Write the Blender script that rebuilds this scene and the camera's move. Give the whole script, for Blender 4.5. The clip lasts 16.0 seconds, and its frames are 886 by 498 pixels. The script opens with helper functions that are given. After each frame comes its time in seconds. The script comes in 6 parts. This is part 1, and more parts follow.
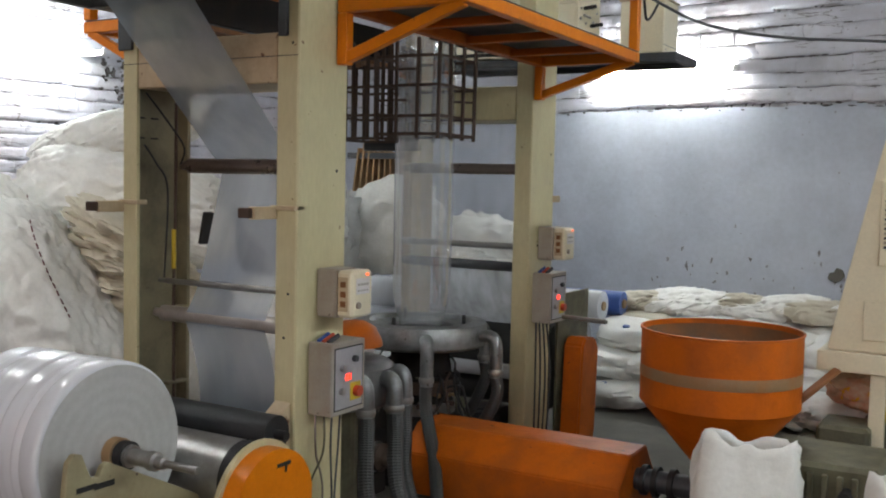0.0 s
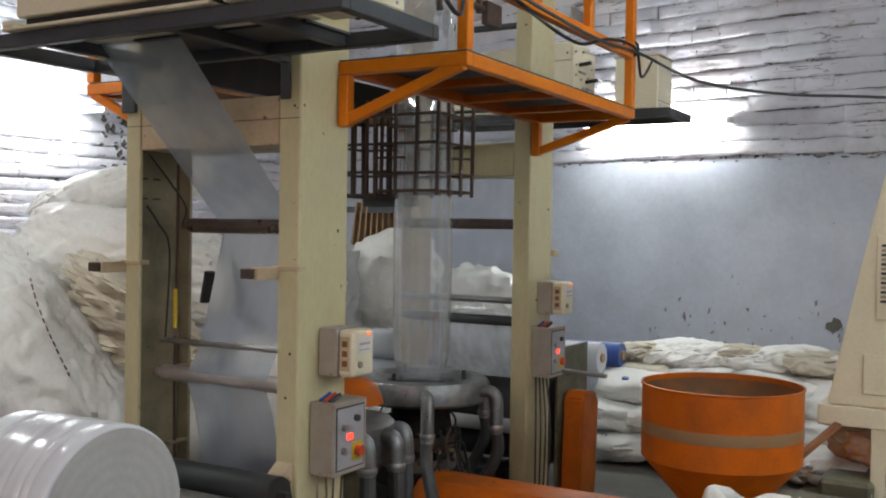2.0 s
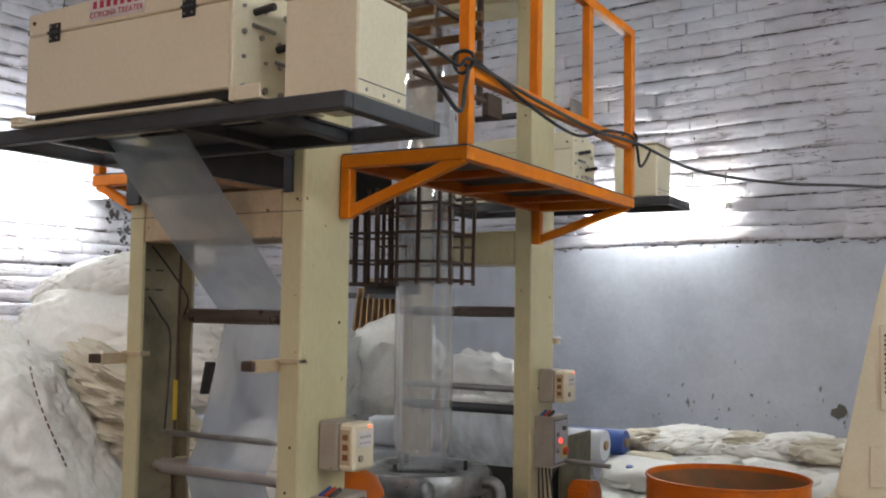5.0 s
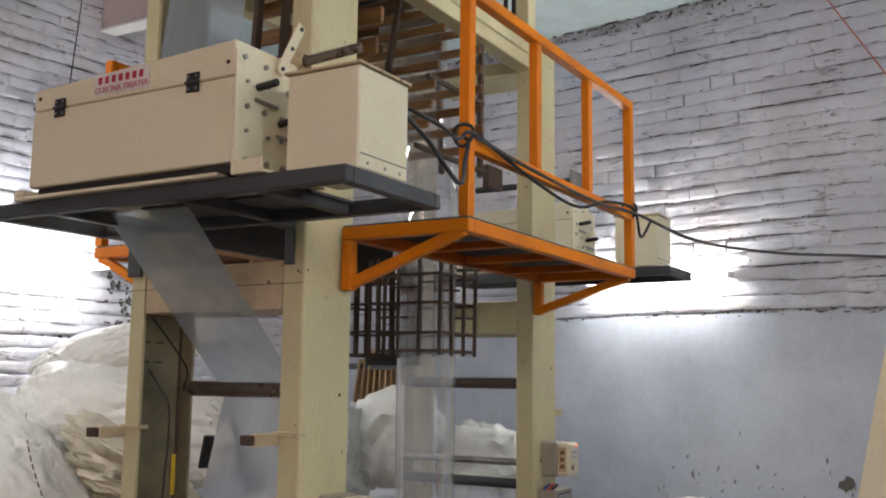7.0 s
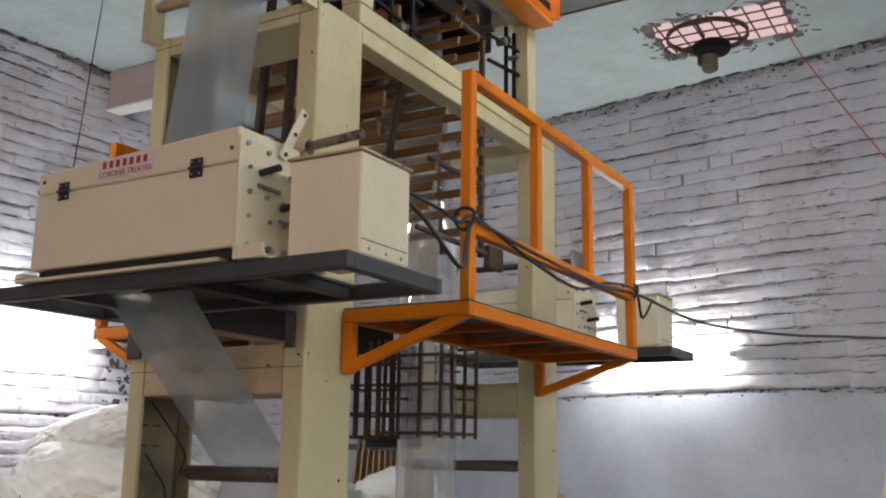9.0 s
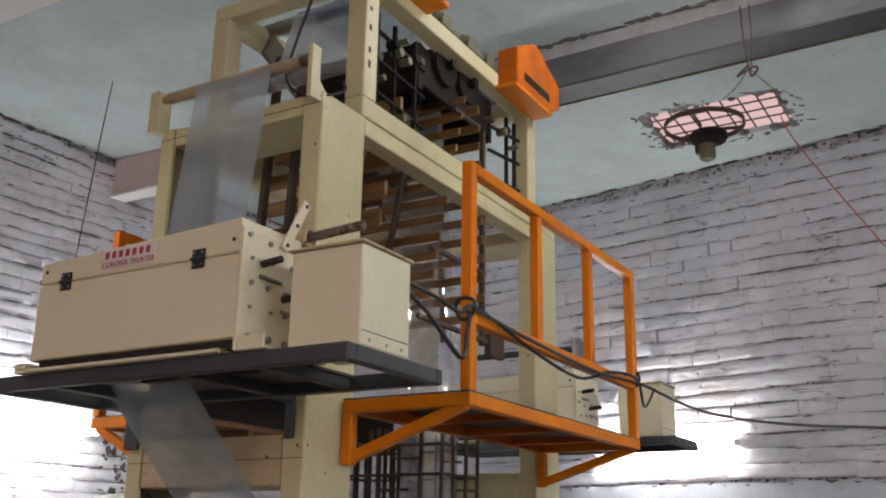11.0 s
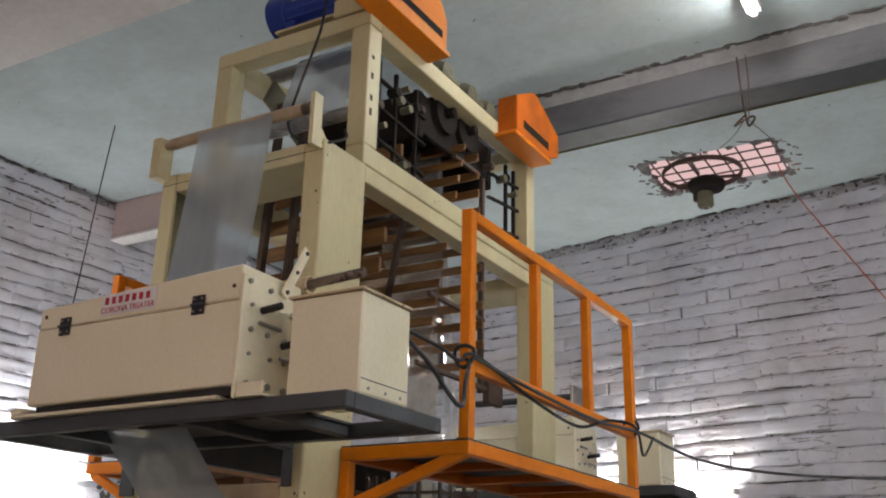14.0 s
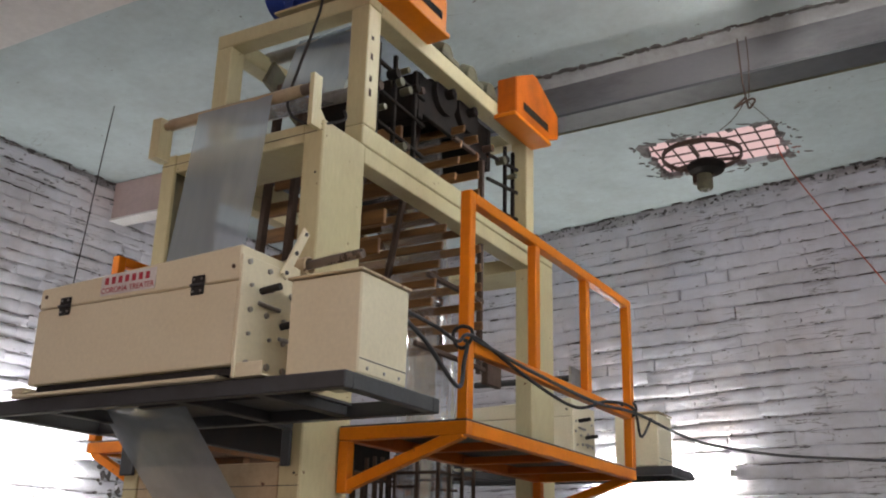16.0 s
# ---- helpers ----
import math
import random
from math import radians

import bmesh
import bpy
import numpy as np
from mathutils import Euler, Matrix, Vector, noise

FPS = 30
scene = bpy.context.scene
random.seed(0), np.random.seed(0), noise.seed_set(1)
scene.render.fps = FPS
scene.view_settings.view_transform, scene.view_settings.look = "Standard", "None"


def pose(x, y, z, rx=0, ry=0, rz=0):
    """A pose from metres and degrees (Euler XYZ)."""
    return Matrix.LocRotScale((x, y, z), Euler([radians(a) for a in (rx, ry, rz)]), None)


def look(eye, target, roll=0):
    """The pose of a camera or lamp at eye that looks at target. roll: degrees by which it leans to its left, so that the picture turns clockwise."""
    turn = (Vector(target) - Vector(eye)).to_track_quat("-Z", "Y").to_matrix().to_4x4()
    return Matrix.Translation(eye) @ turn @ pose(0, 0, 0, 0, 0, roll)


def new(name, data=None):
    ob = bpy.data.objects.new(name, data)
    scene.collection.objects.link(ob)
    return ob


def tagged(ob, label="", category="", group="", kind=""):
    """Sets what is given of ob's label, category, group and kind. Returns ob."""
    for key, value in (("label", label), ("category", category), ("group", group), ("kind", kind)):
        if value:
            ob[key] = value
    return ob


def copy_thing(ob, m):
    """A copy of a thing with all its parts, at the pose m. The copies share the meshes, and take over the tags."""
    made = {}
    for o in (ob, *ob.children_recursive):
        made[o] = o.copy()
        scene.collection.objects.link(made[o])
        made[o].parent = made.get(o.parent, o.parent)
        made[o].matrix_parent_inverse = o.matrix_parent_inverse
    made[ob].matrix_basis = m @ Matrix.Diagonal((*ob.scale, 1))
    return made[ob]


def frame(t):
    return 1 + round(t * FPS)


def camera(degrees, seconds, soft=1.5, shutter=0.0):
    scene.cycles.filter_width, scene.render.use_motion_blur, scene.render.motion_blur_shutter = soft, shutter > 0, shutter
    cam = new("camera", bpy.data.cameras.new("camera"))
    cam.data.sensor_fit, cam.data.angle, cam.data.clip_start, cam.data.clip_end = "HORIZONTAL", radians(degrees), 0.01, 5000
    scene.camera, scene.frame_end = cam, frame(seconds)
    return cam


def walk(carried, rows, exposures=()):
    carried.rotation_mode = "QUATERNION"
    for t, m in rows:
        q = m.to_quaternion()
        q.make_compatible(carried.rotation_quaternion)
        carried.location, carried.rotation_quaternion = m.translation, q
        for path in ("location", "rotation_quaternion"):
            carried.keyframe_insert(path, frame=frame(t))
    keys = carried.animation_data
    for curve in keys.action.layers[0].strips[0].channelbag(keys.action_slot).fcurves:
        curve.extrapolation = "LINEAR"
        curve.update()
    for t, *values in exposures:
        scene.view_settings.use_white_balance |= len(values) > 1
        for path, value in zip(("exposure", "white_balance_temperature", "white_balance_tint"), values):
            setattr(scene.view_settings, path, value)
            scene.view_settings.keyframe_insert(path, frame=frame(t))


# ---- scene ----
cam = camera(48.66, 16.0, soft=2.0)
# seconds, eye, yaw, pitch and lean of the carried camera
PATH = [
    (0, 2.458, -3.084, 1.655, 30.03, -3.78, 1.31),
    (0.5, 2.438, -3.098, 1.685, 29.72, -3.32, 1.06),
    (1, 2.445, -3.105, 1.696, 29.77, -2.62, 1.03),
    (1.5, 2.452, -3.113, 1.703, 29.82, -1.86, 1.03),
    (2, 2.454, -3.119, 1.704, 29.84, -1.02, 0.89),
    (2.5, 2.458, -3.126, 1.705, 29.89, -0.17, 0.95),
    (3, 2.458, -3.121, 1.714, 29.96, 0.55, 0.88),
    (3.5, 2.454, -3.123, 1.729, 29.94, 1.21, 0.97),
    (6, 2.465, -3.128, 1.757, 30.11, 5.58, 0.66),
    (6.5, 2.466, -3.127, 1.759, 30.15, 6.61, 0.67),
    (7, 2.463, -3.126, 1.764, 30.16, 7.67, 0.72),
    (7.5, 2.462, -3.127, 1.772, 30.16, 8.72, 0.72),
    (8, 2.468, -3.132, 1.779, 30.22, 9.83, 0.71),
    (8.5, 2.464, -3.128, 1.794, 30.25, 10.87, 0.81),
    (9, 2.461, -3.128, 1.801, 30.25, 12.00, 0.84),
    (11.5, 2.474, -3.148, 1.831, 30.44, 17.95, 1.01),
    (12, 2.475, -3.153, 1.838, 30.45, 18.82, 1.09),
    (12.5, 2.476, -3.157, 1.839, 30.42, 19.26, 1.13),
    (13, 2.477, -3.157, 1.836, 30.40, 19.35, 1.21),
    (13.5, 2.474, -3.160, 1.837, 30.34, 19.39, 1.28),
    (14, 2.473, -3.158, 1.834, 30.33, 19.44, 1.34),
    (14.5, 2.475, -3.162, 1.836, 30.29, 19.45, 1.42),
    (15, 2.475, -3.160, 1.834, 30.29, 19.35, 1.47),
    (15.5, 2.474, -3.164, 1.834, 30.25, 18.98, 1.47),
    (16, 2.481, -3.163, 1.828, 30.30, 18.39, 1.49),
]
walk(cam, [(t, pose(x, y, z, 0, 0, yaw) @ pose(0, 0, 0, 90 + pitch) @ pose(0, 0, 0, 0, 0, lean))
           for t, x, y, z, yaw, pitch, lean in PATH],
     exposures=[(0, -0.15, 6560, 13), (3.5, -0.13, 6640, 15), (7, -0.11, 6790, 17), (8, -0.19, 6815, 17), (9, -0.24, 6830, 18), (12, -0.29, 6960, 19), (16, -0.29, 6980, 19)])

# ---------------------------------------------------------------- light
world = bpy.data.worlds.new("world")
scene.world = world
world.use_nodes = True
sky = world.node_tree.nodes.new("ShaderNodeTexSky")
sky.sky_type, sky.sun_disc, sky.sun_elevation, sky.sun_rotation = "NISHITA", False, radians(35), radians(200)
world.node_tree.links.new(sky.outputs[0], world.node_tree.nodes["Background"].inputs[0])
world.node_tree.nodes["Background"].inputs[1].default_value = 0.12
scene.view_settings.exposure = 0.0


def area_lamp(name, at, to, size_x, size_y, watts, colour):
    data = bpy.data.lights.new(name, "AREA")
    data.shape, data.size, data.size_y, data.energy, data.color = "RECTANGLE", size_x, size_y, watts, colour
    ob = new(name, data)
    ob.matrix_world = look(at, to)
    return ob


DAY = (1.0, 0.72, 0.60)
# daylight of an unseen doorway behind the camera, set high to dim low parts
area_lamp("doorway_daylight", (0.6, -6.7, 3.3), (0.2, 0, 3.1), 3.6, 1.7, 76, DAY)
# ---------------------------------------------------------------- materials


def material(name, base, rough=0.6, metal=0.0, dark=None, scale=6.0, amount=0.5, bump=0.15, fine=60.0, spec=0.5,
             vary=0.0, alpha=1.0, trans=0.0, spots=0.0, spot_colour=(0.05, 0.04, 0.03), stretch=(1, 1, 1),
             world=False, cracks=None, crease=None, patch=None):
    """Paint, metal or cloth: two scales of stain, optional chips, grain as bump."""
    m = bpy.data.materials.new(name)
    m.use_nodes = True
    nt = m.node_tree
    n, l = nt.nodes, nt.links
    b = n["Principled BSDF"]
    b.inputs["Metallic"].default_value = metal
    b.inputs["Specular IOR Level"].default_value = spec
    tc = n.new("ShaderNodeTexCoord")
    mp = n.new("ShaderNodeMapping")
    mp.inputs["Scale"].default_value = stretch
    at = n.new("ShaderNodeNewGeometry").outputs["Position"] if world else tc.outputs["Object"]
    l.new(at, mp.inputs["Vector"])
    big = n.new("ShaderNodeTexNoise")
    big.inputs["Scale"].default_value, big.inputs["Detail"].default_value, big.inputs["Roughness"].default_value = scale, 6, 0.65
    small = n.new("ShaderNodeTexNoise")
    small.inputs["Scale"].default_value, small.inputs["Detail"].default_value = fine, 4
    l.new(mp.outputs[0], big.inputs["Vector"])
    l.new(mp.outputs[0], small.inputs["Vector"])
    ramp = n.new("ShaderNodeMapRange")
    ramp.inputs["From Min"].default_value, ramp.inputs["From Max"].default_value = 0.42, 0.72
    ramp.inputs["To Max"].default_value = amount
    l.new(big.outputs["Fac"], ramp.inputs["Value"])
    mix = n.new("ShaderNodeMix")
    mix.data_type = "RGBA"
    dark = dark or tuple(c * 0.6 for c in base)
    mix.inputs[6].default_value, mix.inputs[7].default_value = (*base, 1), (*dark, 1)
    l.new(ramp.outputs[0], mix.inputs[0])
    colour = mix.outputs[2]
    grain = n.new("ShaderNodeMix")
    grain.data_type, grain.blend_type = "RGBA", "MULTIPLY"
    grain.inputs[0].default_value = 0.18
    l.new(colour, grain.inputs[6])
    l.new(small.outputs["Fac"], grain.inputs[7])
    colour = grain.outputs[2]
    if spots:
        chip = n.new("ShaderNodeTexNoise")
        chip.inputs["Scale"].default_value, chip.inputs["Detail"].default_value = 23.0, 5
        l.new(at, chip.inputs["Vector"])
        step = n.new("ShaderNodeMapRange")
        step.inputs["From Min"].default_value, step.inputs["From Max"].default_value = 0.74 - spots, 0.77 - spots
        l.new(chip.outputs["Fac"], step.inputs["Value"])
        over = n.new("ShaderNodeMix")
        over.data_type = "RGBA"
        over.inputs[7].default_value = (*spot_colour, 1)
        l.new(step.outputs[0], over.inputs[0])
        l.new(colour, over.inputs[6])
        colour = over.outputs[2]
    for stain in (patch if patch and isinstance(patch[0], tuple) else [patch] if patch else []):   # wide stains: (scale, amount, colour)
        wide = n.new("ShaderNodeTexNoise")
        wide.inputs["Scale"].default_value, wide.inputs["Detail"].default_value, wide.inputs["Roughness"].default_value = stain[0], 7, 0.7
        l.new(at, wide.inputs["Vector"])
        wr = n.new("ShaderNodeMapRange")
        wr.inputs["From Min"].default_value, wr.inputs["From Max"].default_value, wr.inputs["To Max"].default_value = 0.5, 0.72, stain[1]
        l.new(wide.outputs["Fac"], wr.inputs["Value"])
        wm = n.new("ShaderNodeMix")
        wm.data_type = "RGBA"
        wm.inputs[7].default_value = (*stain[2], 1)
        l.new(wr.outputs[0], wm.inputs[0])
        l.new(colour, wm.inputs[6])
        colour = wm.outputs[2]
    if cracks:                              # thin broken lines: (scale, width, stretch, colour)
        cm = n.new("ShaderNodeMapping")
        cm.inputs["Scale"].default_value = cracks[2]
        l.new(at, cm.inputs["Vector"])
        cn = n.new("ShaderNodeTexNoise")
        cn.inputs["Scale"].default_value, cn.inputs["Detail"].default_value = cracks[0], 5
        l.new(cm.outputs[0], cn.inputs["Vector"])
        off = n.new("ShaderNodeMath")
        off.operation = "SUBTRACT"
        off.inputs[1].default_value = 0.5
        l.new(cn.outputs["Fac"], off.inputs[0])
        dist = n.new("ShaderNodeMath")
        dist.operation = "ABSOLUTE"
        l.new(off.outputs[0], dist.inputs[0])
        line = n.new("ShaderNodeMapRange")
        line.inputs["From Min"].default_value, line.inputs["From Max"].default_value = cracks[1], cracks[1] * 0.2
        l.new(dist.outputs[0], line.inputs["Value"])
        gate = n.new("ShaderNodeTexNoise")
        gate.inputs["Scale"].default_value, gate.inputs["Detail"].default_value = cracks[0] * 1.3, 3
        l.new(at, gate.inputs["Vector"])
        gr = n.new("ShaderNodeMapRange")
        gr.inputs["From Min"].default_value, gr.inputs["From Max"].default_value, gr.inputs["To Max"].default_value = *((cracks[4], cracks[4] + 0.1) if len(cracks) > 4 else (0.50, 0.60)), 0.85
        l.new(gate.outputs["Fac"], gr.inputs["Value"])
        both = n.new("ShaderNodeMath")
        both.operation = "MULTIPLY"
        l.new(line.outputs[0], both.inputs[0])
        l.new(gr.outputs[0], both.inputs[1])
        cx = n.new("ShaderNodeMix")
        cx.data_type = "RGBA"
        cx.inputs[7].default_value = (*cracks[3], 1)
        l.new(both.outputs[0], cx.inputs[0])
        l.new(colour, cx.inputs[6])
        colour = cx.outputs[2]
    if vary:
        info = n.new("ShaderNodeObjectInfo")
        hsv = n.new("ShaderNodeHueSaturation")
        vr = n.new("ShaderNodeMapRange")
        vr.inputs["To Min"].default_value, vr.inputs["To Max"].default_value = 1 - vary, 1 + vary
        l.new(info.outputs["Random"], vr.inputs["Value"])
        l.new(vr.outputs[0], hsv.inputs["Value"])
        l.new(colour, hsv.inputs["Color"])
        colour = hsv.outputs[0]
    l.new(colour, b.inputs["Base Color"])
    rr = n.new("ShaderNodeMapRange")
    rr.inputs["To Min"].default_value, rr.inputs["To Max"].default_value = max(0.03, rough - 0.12), min(1, rough + 0.12)
    l.new(big.outputs["Fac"], rr.inputs["Value"])
    l.new(rr.outputs[0], b.inputs["Roughness"])
    if bump:
        bp = n.new("ShaderNodeBump")
        bp.inputs["Strength"].default_value, bp.inputs["Distance"].default_value = bump, 0.01
        l.new(small.outputs["Fac"], bp.inputs["Height"])
        if crease:                          # sharp folds: (scale, depth)
            cr = n.new("ShaderNodeTexNoise")
            cr.noise_type = "RIDGED_MULTIFRACTAL"
            cr.inputs["Scale"].default_value, cr.inputs["Detail"].default_value, cr.inputs["Distortion"].default_value = crease[0], 2.5, 0.6
            l.new(at, cr.inputs["Vector"])
            b2 = n.new("ShaderNodeBump")
            b2.inputs["Strength"].default_value, b2.inputs["Distance"].default_value = 0.8, crease[1]
            l.new(cr.outputs["Fac"], b2.inputs["Height"])
            l.new(b2.outputs[0], bp.inputs["Normal"])
        l.new(bp.outputs[0], b.inputs["Normal"])
    b.inputs["Transmission Weight"].default_value = trans
    b.inputs["Alpha"].default_value = alpha
    return m


def film_material(name, clear, haze, tint, rough=0.09, ripple=0.30, gloss=0.65, least=0.07):
    """Thin polythene: part clear, part milky, creased, with a Fresnel gloss on top."""
    m = bpy.data.materials.new(name)
    m.use_nodes = True
    n, l = m.node_tree.nodes, m.node_tree.links
    out = n["Material Output"]
    n.remove(n["Principled BSDF"])
    df = n.new("ShaderNodeBsdfDiffuse")
    df.inputs[0].default_value = (*tint, 1)
    tr = n.new("ShaderNodeBsdfTransparent")
    tr.inputs[0].default_value = (0.96, 0.97, 0.98, 1)
    tl = n.new("ShaderNodeBsdfTranslucent")
    tl.inputs[0].default_value = (*tint, 1)
    tc = n.new("ShaderNodeTexCoord")
    mp = n.new("ShaderNodeMapping")
    mp.inputs["Scale"].default_value = (6, 6, 0.7)
    nz = n.new("ShaderNodeTexNoise")
    nz.inputs["Scale"].default_value, nz.inputs["Detail"].default_value = 2.2, 4
    l.new(tc.outputs["Object"], mp.inputs[0])
    l.new(mp.outputs[0], nz.inputs["Vector"])
    bp = n.new("ShaderNodeBump")
    bp.inputs["Strength"].default_value, bp.inputs["Distance"].default_value = ripple, 0.03
    l.new(nz.outputs["Fac"], bp.inputs["Height"])
    gl = n.new("ShaderNodeBsdfGlossy")
    gl.inputs["Roughness"].default_value = rough
    l.new(bp.outputs[0], gl.inputs["Normal"])
    lw = n.new("ShaderNodeLayerWeight")
    lw.inputs[0].default_value = 0.3
    fr = n.new("ShaderNodeMapRange")
    fr.inputs["To Min"].default_value, fr.inputs["To Max"].default_value = least, gloss
    l.new(lw.outputs["Facing"], fr.inputs["Value"])
    a = n.new("ShaderNodeMixShader")
    a.inputs[0].default_value = 0.45
    l.new(df.outputs[0], a.inputs[1])
    l.new(tl.outputs[0], a.inputs[2])
    mr = n.new("ShaderNodeMapRange")
    mr.inputs["From Min"].default_value, mr.inputs["From Max"].default_value = 0.3, 0.7
    mr.inputs["To Min"].default_value, mr.inputs["To Max"].default_value = clear + haze, clear - haze
    l.new(nz.outputs["Fac"], mr.inputs["Value"])
    c = n.new("ShaderNodeMixShader")
    l.new(mr.outputs[0], c.inputs[0])
    l.new(a.outputs[0], c.inputs[1])
    l.new(tr.outputs[0], c.inputs[2])
    d = n.new("ShaderNodeMixShader")
    l.new(fr.outputs[0], d.inputs[0])
    l.new(c.outputs[0], d.inputs[1])
    l.new(gl.outputs[0], d.inputs[2])
    l.new(d.outputs[0], out.inputs[0])
    return m


def glow(name, colour, strength):
    m = bpy.data.materials.new(name)
    m.use_nodes = True
    n, l = m.node_tree.nodes, m.node_tree.links
    e = n.new("ShaderNodeEmission")
    e.inputs[0].default_value, e.inputs[1].default_value = (*colour, 1), strength
    l.new(e.outputs[0], n["Material Output"].inputs[0])
    return m


CREAM = material("cream_paint", (0.68, 0.615, 0.375), 0.42, dark=(0.54, 0.45, 0.26), scale=2.2, amount=0.8, bump=0.05, spots=0.035, spot_colour=(0.20, 0.11, 0.06), stretch=(1, 1, 0.35), patch=(1.6, 0.25, (0.44, 0.32, 0.18)))
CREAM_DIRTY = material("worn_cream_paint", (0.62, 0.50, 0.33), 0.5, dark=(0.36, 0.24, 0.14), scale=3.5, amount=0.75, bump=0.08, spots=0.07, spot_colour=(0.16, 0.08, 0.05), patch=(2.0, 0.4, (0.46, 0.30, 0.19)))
CREAM_CLEAN = material("clean_cream_paint", (0.85, 0.77, 0.58), 0.38, dark=(0.76, 0.67, 0.49), scale=2.5, amount=0.4, bump=0.04)
ORANGE = material("orange_paint", (0.86, 0.235, 0.004), 0.4, spec=0.3, dark=(0.62, 0.14, 0.004), scale=4, amount=0.45, bump=0.05, spots=0.01)
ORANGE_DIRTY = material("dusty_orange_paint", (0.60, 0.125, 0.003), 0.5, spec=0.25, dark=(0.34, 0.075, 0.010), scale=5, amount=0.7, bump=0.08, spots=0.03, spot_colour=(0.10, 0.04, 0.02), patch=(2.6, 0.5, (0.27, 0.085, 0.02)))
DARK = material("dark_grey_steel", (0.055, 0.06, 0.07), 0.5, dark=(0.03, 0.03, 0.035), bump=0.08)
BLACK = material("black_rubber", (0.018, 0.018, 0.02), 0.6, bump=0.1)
STEEL = material("dull_steel", (0.45, 0.44, 0.43), 0.35, metal=0.85, dark=(0.22, 0.19, 0.17), amount=0.7, bump=0.05)
ALU = material("cast_aluminium", (0.36, 0.37, 0.375), 0.36, metal=0.85, dark=(0.16, 0.155, 0.15), scale=9, amount=0.9, bump=0.12, spots=0.03, spot_colour=(0.07, 0.06, 0.05))
GALV = material("galvanised_sheet", (0.26, 0.25, 0.25), 0.42, metal=0.75, dark=(0.12, 0.11, 0.11), scale=3.0, amount=0.9, bump=0.1)
RUST = material("rusty_rod", (0.075, 0.043, 0.03), 0.7, dark=(0.05, 0.03, 0.02), amount=0.8, scale=14, bump=0.3)
WORN_PLATE = material("worn_olive_cream_plate", (0.40, 0.35, 0.21), 0.5, dark=(0.22, 0.17, 0.10), scale=4, amount=0.8, bump=0.08, spots=0.05, spot_colour=(0.10, 0.07, 0.05))
WORN_ROLL = material("worn_cream_roller", (0.48, 0.38, 0.26), 0.4, dark=(0.24, 0.17, 0.11), scale=5, amount=0.8, bump=0.05)
GRIMY = material("grimy_black_iron", (0.016, 0.014, 0.014), 0.85, spec=0.15, dark=(0.03, 0.022, 0.018), scale=8, amount=0.8, bump=0.15)
BARE_ROLL = material("bare_bright_roller", (0.62, 0.57, 0.54), 0.36, metal=0.6, dark=(0.38, 0.33, 0.30), scale=4, amount=0.7, bump=0.04)
BROWN_ROLL = material("brown_roller", (0.24, 0.19, 0.165), 0.3, metal=0.65, dark=(0.09, 0.06, 0.05), bump=0.05)
SLAT_WOOD = material("varnished_slat", (0.24, 0.115, 0.035), 0.45, dark=(0.10, 0.045, 0.018), scale=8, amount=0.8, bump=0.15, vary=0.2, stretch=(0.4, 3, 3))
# grimy cream, darkened as well for the shade in the far post's channel
GREASY_SHADED = material("greasy_shaded_cream_paint", (0.29, 0.25, 0.155), 0.5, dark=(0.12, 0.10, 0.065), scale=4, amount=0.9, bump=0.08, spots=0.03)
HOSE = material("grey_hose", (0.050, 0.052, 0.052), 0.5, dark=(0.032, 0.031, 0.030), bump=0.1)
BLUE = material("blue_motor_paint", (0.015, 0.05, 0.32), 0.35, dark=(0.01, 0.02, 0.12), bump=0.05)
THIN_FILM = film_material("thin_clear_film", 0.90, 0.04, (0.7, 0.75, 0.85), 0.06)
FILM = film_material("clear_film", 0.58, 0.035, (0.68, 0.81, 1.0), 0.07, 0.10)
MILKY = film_material("milky_film", 0.28, 0.22, (0.86, 0.91, 0.98), 0.12, 0.6, 0.8, 0.26)
TUBE_FILM = film_material("bubble_film", 0.76, 0.02, (0.82, 0.86, 0.92), 0.035, 0.02, 0.95, 0.10)
ROLL_FILM = material("glossy_wound_film", (0.86, 0.88, 0.93), 0.22, dark=(0.76, 0.78, 0.84), scale=2.5, amount=0.5, bump=0.03, fine=20, spec=0.6, stretch=(1, 0.15, 0.15))
ROLL_END = material("wound_film_edge", (0.58, 0.575, 0.57), 0.45, dark=(0.46, 0.45, 0.44), scale=3, bump=0.03)
SACK = material("white_woven_sack", (0.90, 0.89, 0.86), 0.5, dark=(0.76, 0.72, 0.66), scale=3.0, amount=0.5, bump=0.25, fine=40, vary=0.05, crease=(3.2, 0.030))
SACK_DULL = material("grey_woven_sack", (0.68, 0.62, 0.50), 0.6, dark=(0.46, 0.39, 0.28), scale=4, amount=0.6, bump=0.4, fine=30, vary=0.1, crease=(4.5, 0.035))
PLASTIC = material("crinkled_polythene", (0.78, 0.79, 0.80), 0.25, dark=(0.60, 0.60, 0.60), bump=0.1, alpha=0.8)
PLASTER = material("blue_plaster", (0.60, 0.635, 0.73), 0.85, dark=(0.47, 0.50, 0.58), scale=1.3, amount=0.9, bump=0.25, fine=24, world=True, spots=0.02, spot_colour=(0.25, 0.23, 0.24), patch=(1.8, 0.4, (0.40, 0.42, 0.49)))
MORTAR = material("shadowed_mortar", (0.56, 0.545, 0.59), 0.95, dark=(0.20, 0.18, 0.19), scale=4, amount=1.0, bump=0.5, fine=30, world=True, spots=0.16, spot_colour=(0.05, 0.04, 0.04))
